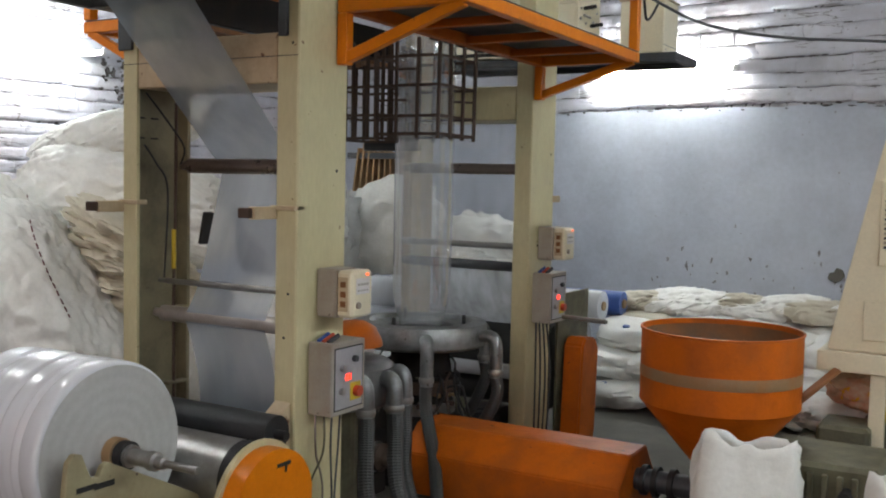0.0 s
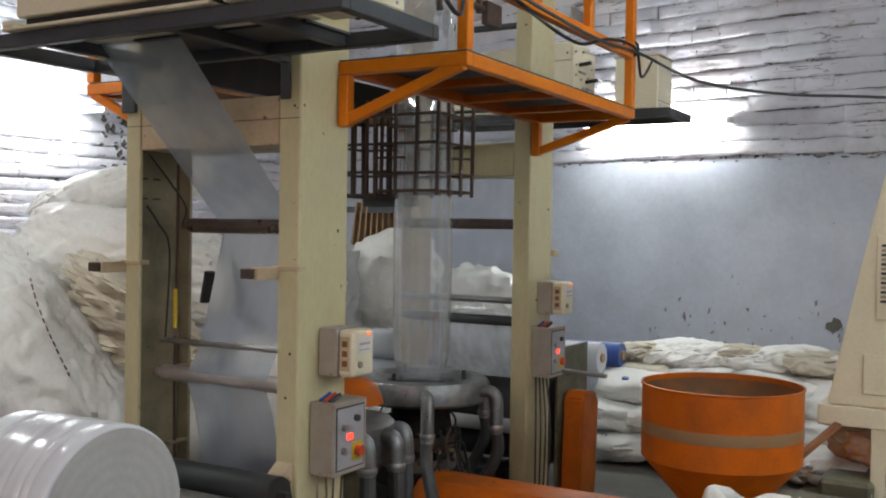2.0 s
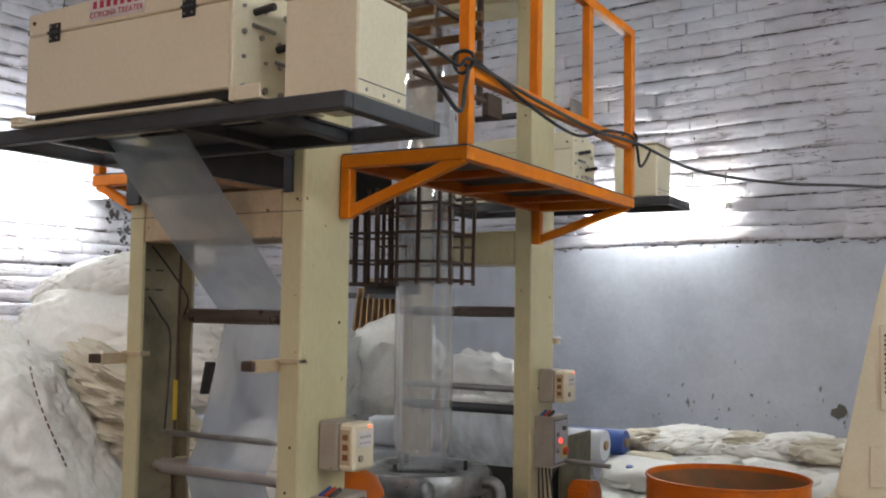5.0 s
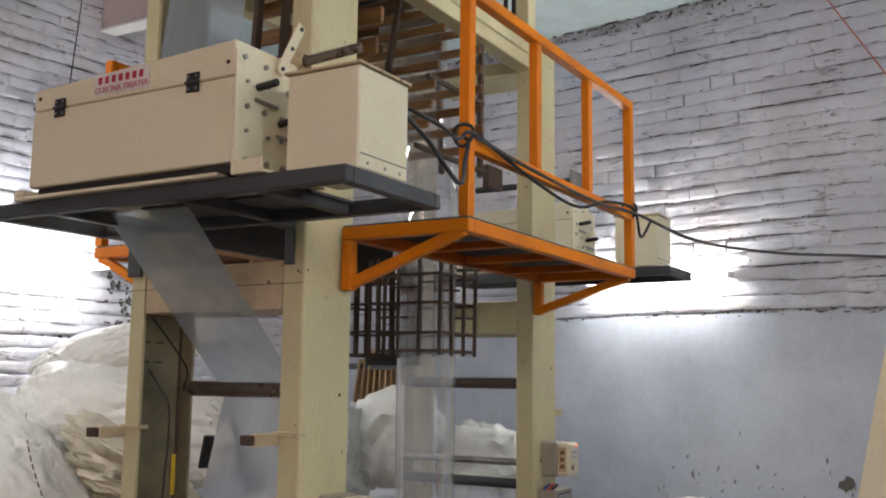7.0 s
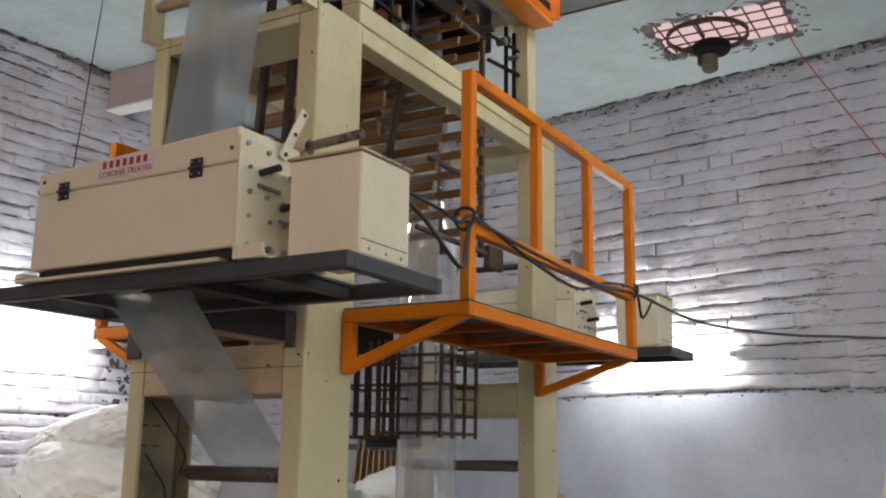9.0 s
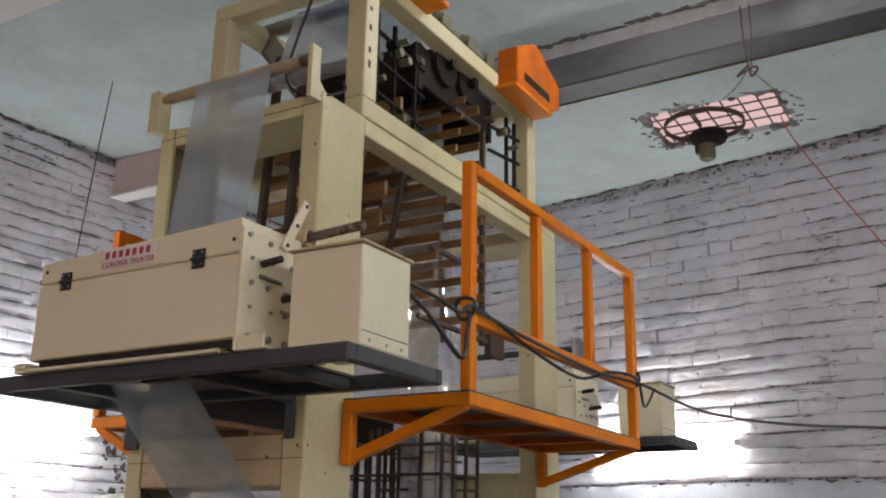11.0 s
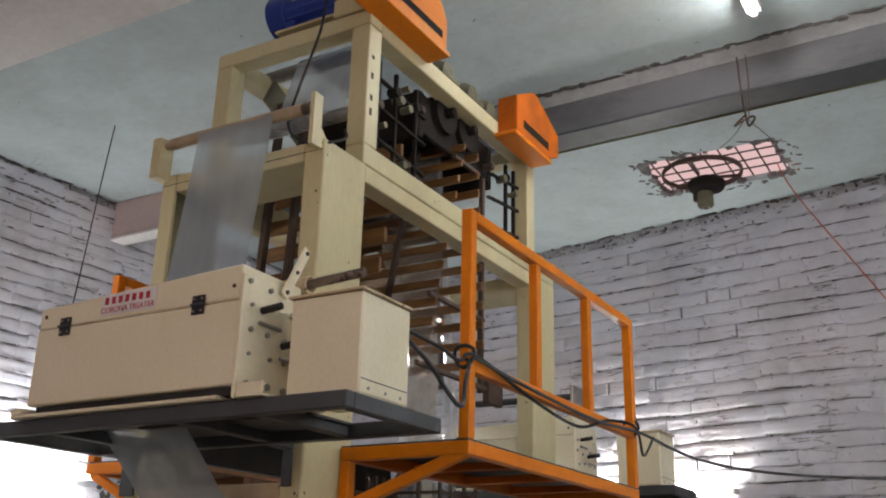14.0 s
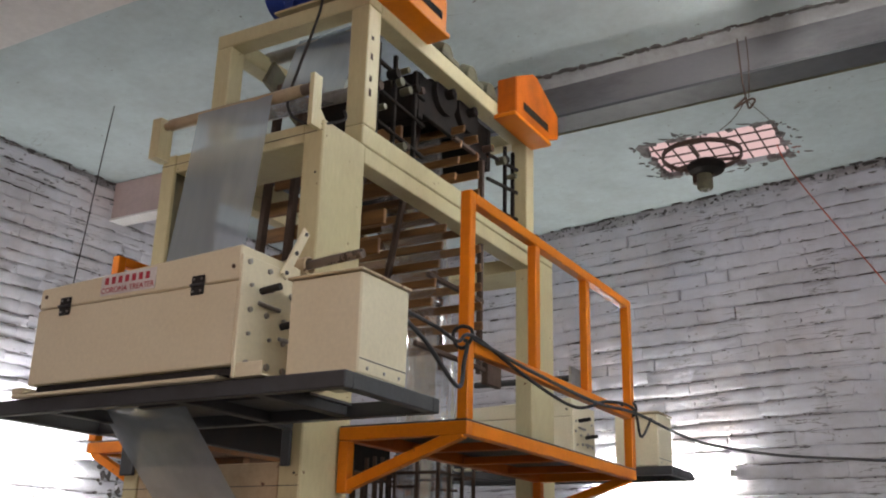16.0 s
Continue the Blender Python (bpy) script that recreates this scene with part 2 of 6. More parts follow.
BRICK = material("whitewashed_brick", (0.69, 0.69, 0.765), 0.85, dark=(0.44, 0.43, 0.475), scale=1.4, amount=0.85, bump=0.8, fine=9, world=True, spots=0.05, spot_colour=(0.15, 0.12, 0.11), patch=((0.8, 0.5, (0.40, 0.37, 0.39)), (0.55, 0.8, (0.66, 0.57, 0.58)), (0.37, 0.8, (0.58, 0.60, 0.71))), cracks=(1.6, 0.014, (1, 1, 9.0), (0.10, 0.085, 0.085)), crease=(5.0, 0.014))
CEILING = material("limewashed_ceiling", (0.56, 0.655, 0.68), 0.9, dark=(0.44, 0.515, 0.535), scale=1.1, amount=0.9, bump=0.5, fine=14, world=True, spots=0.03, spot_colour=(0.18, 0.18, 0.17), patch=(0.7, 0.45, (0.36, 0.39, 0.38)), cracks=(0.5, 0.0035, (1, 3, 1), (0.20, 0.19, 0.18), 0.60), crease=(4.0, 0.008))
BEAM = material("beam_plaster", (0.84, 0.82, 0.81), 0.9, dark=(0.60, 0.58, 0.58), scale=2, bump=0.3, fine=22)
CONCRETE = material("dusty_concrete", (0.13, 0.122, 0.105), 0.85, dark=(0.075, 0.07, 0.06), scale=1.5, amount=0.9, bump=0.25, fine=40)
SOOT = material("soot", (0.10, 0.09, 0.09), 0.95, dark=(0.17, 0.16, 0.16), scale=9, amount=1.0, bump=0.6, fine=40)
BROKEN = material("sooty_broken_plaster", (0.26, 0.24, 0.24), 0.95, dark=(0.06, 0.05, 0.05), scale=9, amount=1.0, bump=0.6, fine=40, world=True)
RUST_STAIN = material("rust_stain", (0.30, 0.09, 0.05), 0.9, dark=(0.12, 0.07, 0.06), scale=12, amount=1.0, bump=0.3)
BEDDING = material("dusty_bedding_plaster", (0.36, 0.365, 0.38), 0.9, dark=(0.20, 0.19, 0.19), scale=2.5, amount=0.9, bump=0.4, fine=26, world=True)
PINK_PLASTER = material("pink_plaster", (0.62, 0.47, 0.45), 0.9, dark=(0.46, 0.36, 0.36), scale=2, amount=0.7, bump=0.3, fine=24, world=True)
TAPE = material("brown_tape", (0.30, 0.18, 0.095), 0.4, dark=(0.38, 0.13, 0.02), scale=5, amount=0.8, bump=0.02)
nodes, links = ROLL_END.node_tree.nodes, ROLL_END.node_tree.links
rings_tex = nodes.new("ShaderNodeTexWave")
rings_tex.wave_type, rings_tex.rings_direction = "RINGS", "X"
rings_tex.inputs["Scale"].default_value, rings_tex.inputs["Distortion"].default_value, rings_tex.inputs["Detail"].default_value = 7.0, 0.6, 3.0
coords = nodes.new("ShaderNodeTexCoord")
links.new(coords.outputs["Object"], rings_tex.inputs["Vector"])
ring_mix = nodes.new("ShaderNodeMix")
ring_mix.data_type, ring_mix.blend_type = "RGBA", "MULTIPLY"
ring_mix.inputs[0].default_value = 0.06
base_in = nodes["Principled BSDF"].inputs["Base Color"]
links.new(base_in.links[0].from_socket, ring_mix.inputs[6])
links.new(rings_tex.outputs["Color"], ring_mix.inputs[7])
links.new(ring_mix.outputs[2], base_in)
PANEL_FACE = material("pale_panel", (0.40, 0.36, 0.31), 0.5, dark=(0.33, 0.28, 0.23), scale=7, amount=0.7, bump=0.05, spots=0.03, patch=(9, 0.5, (0.30, 0.20, 0.13)))
RED_LETTER = material("red_letter", (0.50, 0.03, 0.06), 0.5, bump=0)
SMUDGE = material("plaster_smudge", (0.20, 0.18, 0.19), 0.9, dark=(0.40, 0.41, 0.46), scale=20, amount=1.0, bump=0.3)
PLATE_GREY = material("lilac_grey_plate", (0.44, 0.43, 0.47), 0.4, dark=(0.34, 0.33, 0.36), scale=12, amount=0.6, bump=0.02)
WHITE_LABEL = material("white_label", (0.80, 0.76, 0.76), 0.45, bump=0)
SCRAP_FILM = material("printed_scrap_film", (0.80, 0.58, 0.40), 0.22, dark=(0.75, 0.09, 0.015), scale=5.5, amount=1.0, bump=0.2, spots=0.12, spot_colour=(0.85, 0.42, 0.04), crease=(6, 0.03))
LINING = material("dusty_brown_lining", (0.26, 0.10, 0.03), 0.7, dark=(0.15, 0.09, 0.05), scale=4, amount=1.0, bump=0.1)
SEAM = material("dark_red_thread", (0.15, 0.025, 0.03), 0.7, bump=0.1)
RED_PRINT = material("red_print", (0.62, 0.08, 0.03), 0.35, bump=0.05)
YELLOW = material("yellow_plastic", (0.70, 0.50, 0.03), 0.4, bump=0.03)
BLUE_PRINT = material("blue_print", (0.05, 0.12, 0.42), 0.45, bump=0.03)
OLIVE = material("olive_machine", (0.15, 0.14, 0.085), 0.6, dark=(0.06, 0.055, 0.04), scale=7, amount=0.9, bump=0.2)
GIRDER = material("grey_girder_paint", (0.15, 0.147, 0.16), 0.42, dark=(0.045, 0.043, 0.05), scale=1.4, amount=1.0, bump=0.1, spots=0.02, stretch=(0.6, 1, 2))
CARD = material("brown_card", (0.42, 0.27, 0.14), 0.7, dark=(0.28, 0.17, 0.08), bump=0.1)
LED = glow("red_led", (1.0, 0.04, 0.02), 4)
LAMP_RED = glow("red_pilot", (1.0, 0.10, 0.03), 4)
TUBE = glow("lit_tube", (0.93, 1.0, 0.97), 190)
TUBE_BRIGHT = glow("new_lit_tube", (0.93, 1.0, 0.95), 245)
SKYGLOW = glow("pink_daylight", (0.95, 0.70, 0.70), 0.9)

# ---------------------------------------------------------------- mesh helpers


def part(name, bm, mat, parent=None, label=""):
    me = bpy.data.meshes.new(name)
    bm.normal_update()
    bm.to_mesh(me)
    bm.free()
    me.materials.append(mat)
    ob = new(name, me)
    ob.parent = parent
    if label:
        tagged(ob, label)
    return ob


def empty(name, at=(0, 0, 0), rz=0.0):
    ob = new(name)
    ob.matrix_basis = pose(*at, 0, 0, rz)
    return ob


def smooth(ob, angle=40):
    ob.data.shade_smooth()
    ob.data.set_sharp_from_angle(angle=radians(angle))
    return ob


def box(bm, x0, x1, y0, y1, z0, z1, bevel=0.004, turn=None):
    made = bmesh.ops.create_cube(bm, size=1)["verts"]
    m = Matrix.Translation(((x0 + x1) / 2, (y0 + y1) / 2, (z0 + z1) / 2)) @ Matrix.Diagonal((x1 - x0, y1 - y0, z1 - z0, 1))
    bmesh.ops.transform(bm, matrix=(turn or Matrix()) @ m, verts=made)
    if bevel:
        edges = list({e for v in made for e in v.link_edges})
        bmesh.ops.bevel(bm, geom=edges, offset=bevel, segments=1, affect="EDGES")
    return bm


def boxes(*specs, bevel=0.004):
    bm = bmesh.new()
    for s in specs:
        box(bm, *s, bevel=bevel)
    return bm


def bar(bm, a, b, w, h=None, bevel=0.003):
    """A square bar from a to b."""
    a, b = Vector(a), Vector(b)
    h = h or w
    d = b - a
    turn = Matrix.Translation((a + b) / 2) @ d.to_track_quat("Z", "Y").to_matrix().to_4x4()
    return box(bm, -w / 2, w / 2, -h / 2, h / 2, -d.length / 2, d.length / 2, bevel, turn)


def rod(bm, a, b, r, seg=16, r2=None):
    a, b = Vector(a), Vector(b)
    d = b - a
    turn = Matrix.Translation((a + b) / 2) @ d.to_track_quat("Z", "Y").to_matrix().to_4x4()
    bmesh.ops.create_cone(bm, cap_ends=True, segments=seg, radius1=r, radius2=r if r2 is None else r2, depth=d.length, matrix=turn)
    return bm


def lathe(bm, profile, centre=(0, 0, 0), axis="Z", seg=48):
    """A turned shape: profile of (radius, height) pairs along the axis."""
    turn = {"Z": Matrix(), "X": Matrix.Rotation(radians(90), 4, "Y"), "Y": Matrix.Rotation(radians(-90), 4, "X")}[axis]
    m = Matrix.Translation(centre) @ turn
    rings = []
    for r, h in profile:
        rings.append([bm.verts.new(m @ Vector((r * math.cos(a), r * math.sin(a), h))) for a in (2 * math.pi * k / seg for k in range(seg))])
    for p, q in zip(rings, rings[1:]):
        for k in range(seg):
            bm.faces.new((p[k], p[(k + 1) % seg], q[(k + 1) % seg], q[k]))
    return bm


def prism(bm, outline, x0, x1, axis="X"):
    """A flat outline given as (u, v) pairs, pushed along an axis. X: u is y, v is z; Y: u is x, v is z; Z: u is x, v is y."""
    def at(u, v, w):
        return {"X": (w, u, v), "Y": (u, w, v), "Z": (u, v, w)}[axis]
    lo = [bm.verts.new(at(u, v, x0)) for u, v in outline]
    hi = [bm.verts.new(at(u, v, x1)) for u, v in outline]
    bm.faces.new(lo[::-1])
    bm.faces.new(hi)
    n = len(outline)
    for k in range(n):
        bm.faces.new((lo[k], lo[(k + 1) % n], hi[(k + 1) % n], hi[k]))
    bmesh.ops.recalc_face_normals(bm, faces=bm.faces[:])
    return bm


def curve_points(points, steps=8):
    """A smooth line through the points."""
    p = [Vector(points[0])] + [Vector(q) for q in points] + [Vector(points[-1])]
    out = []
    for k in range(1, len(p) - 2):
        for s in range(steps):
            t = s / steps
            a, b, c, d = p[k - 1], p[k], p[k + 1], p[k + 2]
            out.append(0.5 * (2 * b + (c - a) * t + (2 * a - 5 * b + 4 * c - d) * t * t + (3 * b - a - 3 * c + d) * t ** 3))
    return out + [p[-2]]


def pipe(bm, points, r, seg=8, steps=8, ribs=0.0):
    """A round cable or hose along a smooth line; ribs swell every other ring."""
    line = curve_points(points, steps)
    rings = []
    for k, c in enumerate(line):
        d = (line[min(k + 1, len(line) - 1)] - line[max(k - 1, 0)]).normalized()
        u = d.orthogonal().normalized() if k == 0 else (rings_u - d * rings_u.dot(d)).normalized()
        rings_u, v, q = u, d.cross(u), r * (1 + (ribs if k % 2 else 0))
        rings.append([bm.verts.new(c + q * (math.cos(a) * u + math.sin(a) * v)) for a in (2 * math.pi * j / seg for j in range(seg))])
    for p, q in zip(rings, rings[1:]):
        for j in range(seg):
            bm.faces.new((p[j], p[(j + 1) % seg], q[(j + 1) % seg], q[j]))
    bm.faces.new(rings[0][::-1])
    bm.faces.new(rings[-1])
    return bm


def cable(name, points, r, mat, label, steps=8):
    ob = smooth(part(name, pipe(bmesh.new(), points, r, 8, steps), mat))
    return tagged(ob, label, "cable")


def sheet(bm, path, x0, x1, cols=8, wave=0.004, seed=0):
    """A web of film, x0 to x1 wide, along a path of (y, z)."""
    line = curve_points([(0, y, z) for y, z in path], 8)
    rows = []
    for k, p in enumerate(line):
        row = []
        for j in range(cols + 1):
            x = x0 + (x1 - x0) * j / cols
            o = wave * noise.noise(Vector((x * 7 + seed, p.z * 2.0, seed)))
            row.append(bm.verts.new((x, p.y + o, p.z)))
        rows.append(row)
    for p, q in zip(rows, rows[1:]):
        for j in range(cols):
            bm.faces.new((p[j], p[j + 1], q[j + 1], q[j]))
    return bm


def sack_mesh(bm, sx, sy, sz, seed=0, fold=0.035, power=2.6, subdiv=4):
    """A stuffed sack: a squared-off ball with slumps, creases and puckered ends."""
    made = bmesh.ops.create_icosphere(bm, subdivisions=subdiv, radius=1)["verts"]
    for v in made:
        d = v.co.normalized()
        k = (abs(d.x) ** power + abs(d.y) ** power + abs(d.z) ** power) ** (-1 / power)
        p = d * k
        q = Vector((p.x * sx, p.y * sy, p.z * sz))
        ridge = (1 - abs(noise.noise(q * 2.6 + Vector((seed, 0, 0))))) ** 3 - 0.45
        rip = (1 - abs(noise.noise(Vector((q.x * 3.0 + q.z * 2 - seed, q.y * 8.0, q.z * 6.5 - q.x * 2))))) ** 4 - 0.35
        fine = noise.noise(q * 11 + Vector((0, seed, 0)))
        warp = q + 0.22 * Vector((noise.noise(q * 2.2), noise.noise(q * 2.2 + Vector((7, 0, seed))), noise.noise(q * 2.2 - Vector((0, 9, 0)))))
        crease = (1 - abs(noise.noise(Vector((warp.x * 2.2 + seed, warp.y * 4.0, warp.z * 4.4 - warp.x * 1.6))))) ** 7
        out = 1 + fold * (1.6 * ridge + 1.3 * rip + 0.45 * fine - 1.5 * crease) + 0.12 * noise.noise(Vector((p.x + seed * 3, p.y, p.z)))
        v.co = Vector((p.x * sx / 2, p.y * sy / 2, p.z * sz / 2)) * out
        if v.co.z < 0:
            v.co.z = max(v.co.z, -sz / 2 * 0.92)
    return bm


def sack(name, at, size, rot, mat, label, seed, fold=0.035, power=2.6, subdiv=4, group="stacked sacks"):
    ob = smooth(part(name, sack_mesh(bmesh.new(), *size, seed, fold, power, subdiv), mat), 60)
    ob.matrix_basis = pose(*at, *rot)
    return tagged(ob, label, "sack", group)

# ---------------------------------------------------------------- room
CEIL = 5.42
NORTH = pose(0.1, 5.90, 0, 0, 0, -9.0)      # its own x runs along the wall, y into it
WEST = pose(-4.92, 2.3, 0, 0, 0, 86.0)


def structure(ob, label, m=None):
    if m is not None:
        ob.matrix_basis = m
    return tagged(ob, label, kind="structure")


structure(part("floor", boxes((-7, 7.5, -8, 9, -0.3, 0), bevel=0), CONCRETE), "dusty grey concrete factory floor")
wall_north = structure(part("wall_north", boxes((-6, 6, 0.02, 0.27, 2.38, CEIL + 0.2), bevel=0), MORTAR), "whitewashed brick wall with dark joints", NORTH)
bm = bmesh.new()
nx, nz = 60, 16
grid = [[bm.verts.new((-6 + 12 * i / nx, -0.012 + 0.012 * noise.noise(Vector((i * 0.5, j * 0.6, 2))),
                       0 if j == 0 else 2.40 * j / nz + (0.035 * noise.noise(Vector((i * 0.9, 4, 1))) if j == nz else 0))) for j in range(nz + 1)] for i in range(nx + 1)]
for i in range(nx):
    for j in range(nz):
        bm.faces.new((grid[i][j], grid[i + 1][j], grid[i + 1][j + 1], grid[i][j + 1]))
ext = bmesh.ops.extrude_face_region(bm, geom=bm.faces[:])
bmesh.ops.translate(bm, vec=(0, 0.28, 0), verts=[g for g in ext["geom"] if isinstance(g, bmesh.types.BMVert)])
bmesh.ops.recalc_face_normals(bm, faces=bm.faces[:])
structure(smooth(part("plaster_dado", bm, PLASTER)), "pale blue plastered lower wall, stained and chipped", NORTH)
wall_west = structure(part("wall_west", boxes((-9.5, 5.2, 0.02, 0.27, 0, CEIL + 0.2), bevel=0), MORTAR), "whitewashed rough brick wall", WEST)
structure(part("wall_east", boxes((5.7, 5.95, -7.2, 6.5, 0, CEIL), bevel=0), PLASTER), "plain plastered wall behind the camera")
structure(part("wall_south", boxes((-7, -1.3, -7.25, -7.0, 0, CEIL), (2.5, 5.7, -7.25, -7.0, 0, CEIL), (-1.3, 2.5, -7.25, -7.0, 4.2, CEIL), bevel=0), PLASTER), "plastered wall with a wide doorway")
# ceiling slab with the ragged ventilation hole
VX0, VX1, VY0, VY1 = -0.01, 1.13, 4.46, 5.24
structure(part("ceiling", boxes((-7, VX0, -7.5, 8.5, CEIL, CEIL + 0.05), (VX1, 7.5, -7.5, 8.5, CEIL, CEIL + 0.05),
                                (VX0, VX1, -7.5, VY0, CEIL, CEIL + 0.05), (VX0, VX1, VY1, 8.5, CEIL, CEIL + 0.05), bevel=0), CEILING), "limewashed stained concrete ceiling")
bm = bmesh.new()
for k in range(70):
    side = random.choice("NSEW")
    u = random.random()
    x = VX0 + u * (VX1 - VX0) if side in "NS" else (VX0 if side == "W" else VX1)
    y = VY0 + u * (VY1 - VY0) if side in "EW" else (VY0 if side == "S" else VY1)
    s = random.uniform(0.012, 0.042)
    box(bm, x - s, x + s, y - s, y + s, CEIL - random.uniform(0.002, 0.014), CEIL + 0.04, 0.010, Matrix.Translation((x, y, 0)) @ Matrix.Rotation(random.random() * 3, 4, "Z") @ Matrix.Translation((-x, -y, 0)))
structure(part("broken_edge", bm, BROKEN), "broken plaster edge of the roof opening")
structure(part("ceiling_beam", boxes((-5.3, 5.7, -0.15, 0.40, 5.12, CEIL), bevel=0.012), BEAM), "plastered white ceiling beam")
tagged(part("backdrop", boxes((-4, 5, 2.5, 14, 7.2, 7.22), bevel=0), SKYGLOW), "pale pink daylight above the roof opening", kind="structure")



def flecks(x0, x1, z, spread, low, high, thick, gap, course=None):
    """A broken line of small ragged flecks on a wall face."""
    bm = bmesh.new()
    x = x0
    while x < x1:
        w, h = random.uniform(0.01, low), random.uniform(0.004, high)
        c = z + random.uniform(-spread, spread)
        if course:                          # follow the waver of the brick course
            c += 0.034 * noise.noise(Vector(((x + w / 2) * 0.8, course[0] * 0.4, course[1])))
        prism(bm, [(x + w * (0.5 + 0.5 * random.uniform(0.6, 1.1) * math.cos(q)), c + h * random.uniform(0.3, 1.1) * math.sin(q)) for q in (2 * math.pi * k / 8 for k in range(8))], -thick, 0.0, "Y")
        x += w * random.uniform(0.5, 1.0) + gap * random.random() ** 2
    return bm


for m, a, b in ((NORTH, -5.0, 4.4), (WEST, -4.4, 4.6)):
    tagged(structure(part("wall_joint", flecks(a, b, CEIL - 0.012, 0.016, 0.20, 0.016, 0.026, 0.22), SOOT), "dark sooty joint between wall and ceiling", m), kind="stuff")
    tagged(structure(part("soot_flecks", flecks(a, b, CEIL - 0.13, 0.12, 0.08, 0.012, 0.0235, 0.10), SMUDGE), "soot flecks on the top courses", m), kind="stuff")
for m, a, b, z, step, seed in ((NORTH, -5.0, 3.5, 2.552, 0.132, 5), (WEST, -1.5, 4.6, 2.228, 0.112, 9)):
    rows = []
    course = 0.5 if m is NORTH else 18.5
    while z < CEIL - 0.1:
        rows.append(flecks(a + random.random(), b, z, 0.007, 0.22, 0.0065, 0.0225, 0.75, (course, seed)))
        z += step
        course += 1
    whole = bmesh.new()
    for bm in rows:
        me = bpy.data.meshes.new("crack_row")
        bm.to_mesh(me)
        bm.free()
        whole.from_mesh(me)
        bpy.data.meshes.remove(me)
    tagged(structure(part("joint_cracks", whole, SOOT), "broken dark cracks along the brick joints", m), kind="stuff")
tagged(structure(part("plaster_edge", flecks(-5.0, 4.4, 2.395, 0.022, 0.09, 0.015, 0.030, 0.30), SOOT), "chipped upper edge of the plaster", NORTH), kind="stuff")
bm = bmesh.new()
for k in range(46):
    x, z, r = 1.04 + random.uniform(-0.14, 0.14), 2.50 + random.uniform(-0.30, 0.26), random.uniform(0.006, 0.03)
    tall = random.uniform(0.5, 2.0)
    prism(bm, [(x + r * random.uniform(0.3, 1.2) * math.cos(q), z + r * tall * random.uniform(0.3, 1.2) * math.sin(q)) for q in (2 * math.pi * j / 9 for j in range(9))], -0.034, 0.0, "Y")
tagged(structure(part("soot_patch", bm, SOOT), "sooty crumbling brickwork beside the lamp", WEST), kind="stuff")
bm = bmesh.new()
prism(bm, [(1.06, 0.93), (1.12, 0.90), (1.17, 0.92), (1.20, 0.96), (1.18, 1.01), (1.13, 1.03), (1.11, 0.99), (1.07, 0.98)], -0.024, -0.012, "Y")
structure(part("wall_patch", bm, CONCRETE), "patch of bare brown render on the blue wall", NORTH)
for k in range(64):
    bm = bmesh.new()
    x, z, r = random.uniform(-0.6, 1.75), 0.62 + 0.6 * random.random() ** 1.7, random.uniform(0.005, 0.019)
    tall, lean = random.uniform(0.7, 2.4), random.uniform(-0.5, 0.5)
    prism(bm, [(x + r * random.uniform(0.15, 1.2) * math.cos(q) + lean * r * math.sin(q), z + r * tall * random.uniform(0.2, 1.3) * math.sin(q)) for q in (2 * math.pi * j / 11 for j in range(11))], -0.024, -0.012, "Y")
    structure(part("plaster_chip", bm, SMUDGE), "small dark chip in the plaster", NORTH)

# ---------------------------------------------------------------- fixed services
girder = empty("steel_girder", (0, 3.10, 0), -1.8)
part("web", boxes((-3.6, 5.7, -0.095, -0.075, 5.12, 5.385), bevel=0), GIRDER, girder)
# dark grey gives the flange underside its shade by colour
part("bottom_flange", boxes((-3.6, 5.7, -0.11, 0.15, 5.095, 5.117), bevel=0.003), DARK, girder, "underside flange with its shade in the dark colour")
part("flange_lip", boxes((-3.6, 5.7, 0.151, 0.165, 5.085, 5.14), bevel=0.003), OLIVE, girder, "rusty edge of the flange")
bm = bmesh.new()
rows = []
for k in range(150):                      # rough plaster bedding between girder and slab
    x = -3.6 + 9.3 * k / 149
    row = [(-0.195 + 0.02 * noise.noise(Vector((x * 2.2, 0, 3))), CEIL + 0.01), (-0.165, CEIL - 0.018), (-0.135, CEIL - 0.034), (-0.108, 5.372 + 0.006 * noise.noise(Vector((x * 1.7, 5, 3)))), (-0.098, 5.36), (-0.07, 5.36)]
    rows.append([bm.verts.new((x, y, z + 0.006 * noise.noise(Vector((x * 5, y * 20, 1))))) for y, z in row])
for p, q in zip(rows, rows[1:]):
    for j in range(5):
        bm.faces.new((p[j], q[j], q[j + 1], p[j + 1]))
bmesh.ops.recalc_face_normals(bm, faces=bm.faces[:])
smooth(part("plaster_bedding", bm, BEDDING, girder, "dusty plaster bedding along the girder"))
tagged(girder, "grey painted steel girder under the ceiling", "girder")
bearing = part("girder_bearing", boxes((-4.87, -3.602, 2.97, 3.13, 5.035, CEIL - 0.004), bevel=0.01), PINK_PLASTER)
structure(bearing, "pinkish plastered beam end on the brick wall", None)
part("lintel", boxes((-4.92, -3.602, 2.95, 3.13, 5.012, 5.034), bevel=0.004), BEAM, bearing, "white painted ledge under the beam")
bm = bmesh.new()
x = -3.6
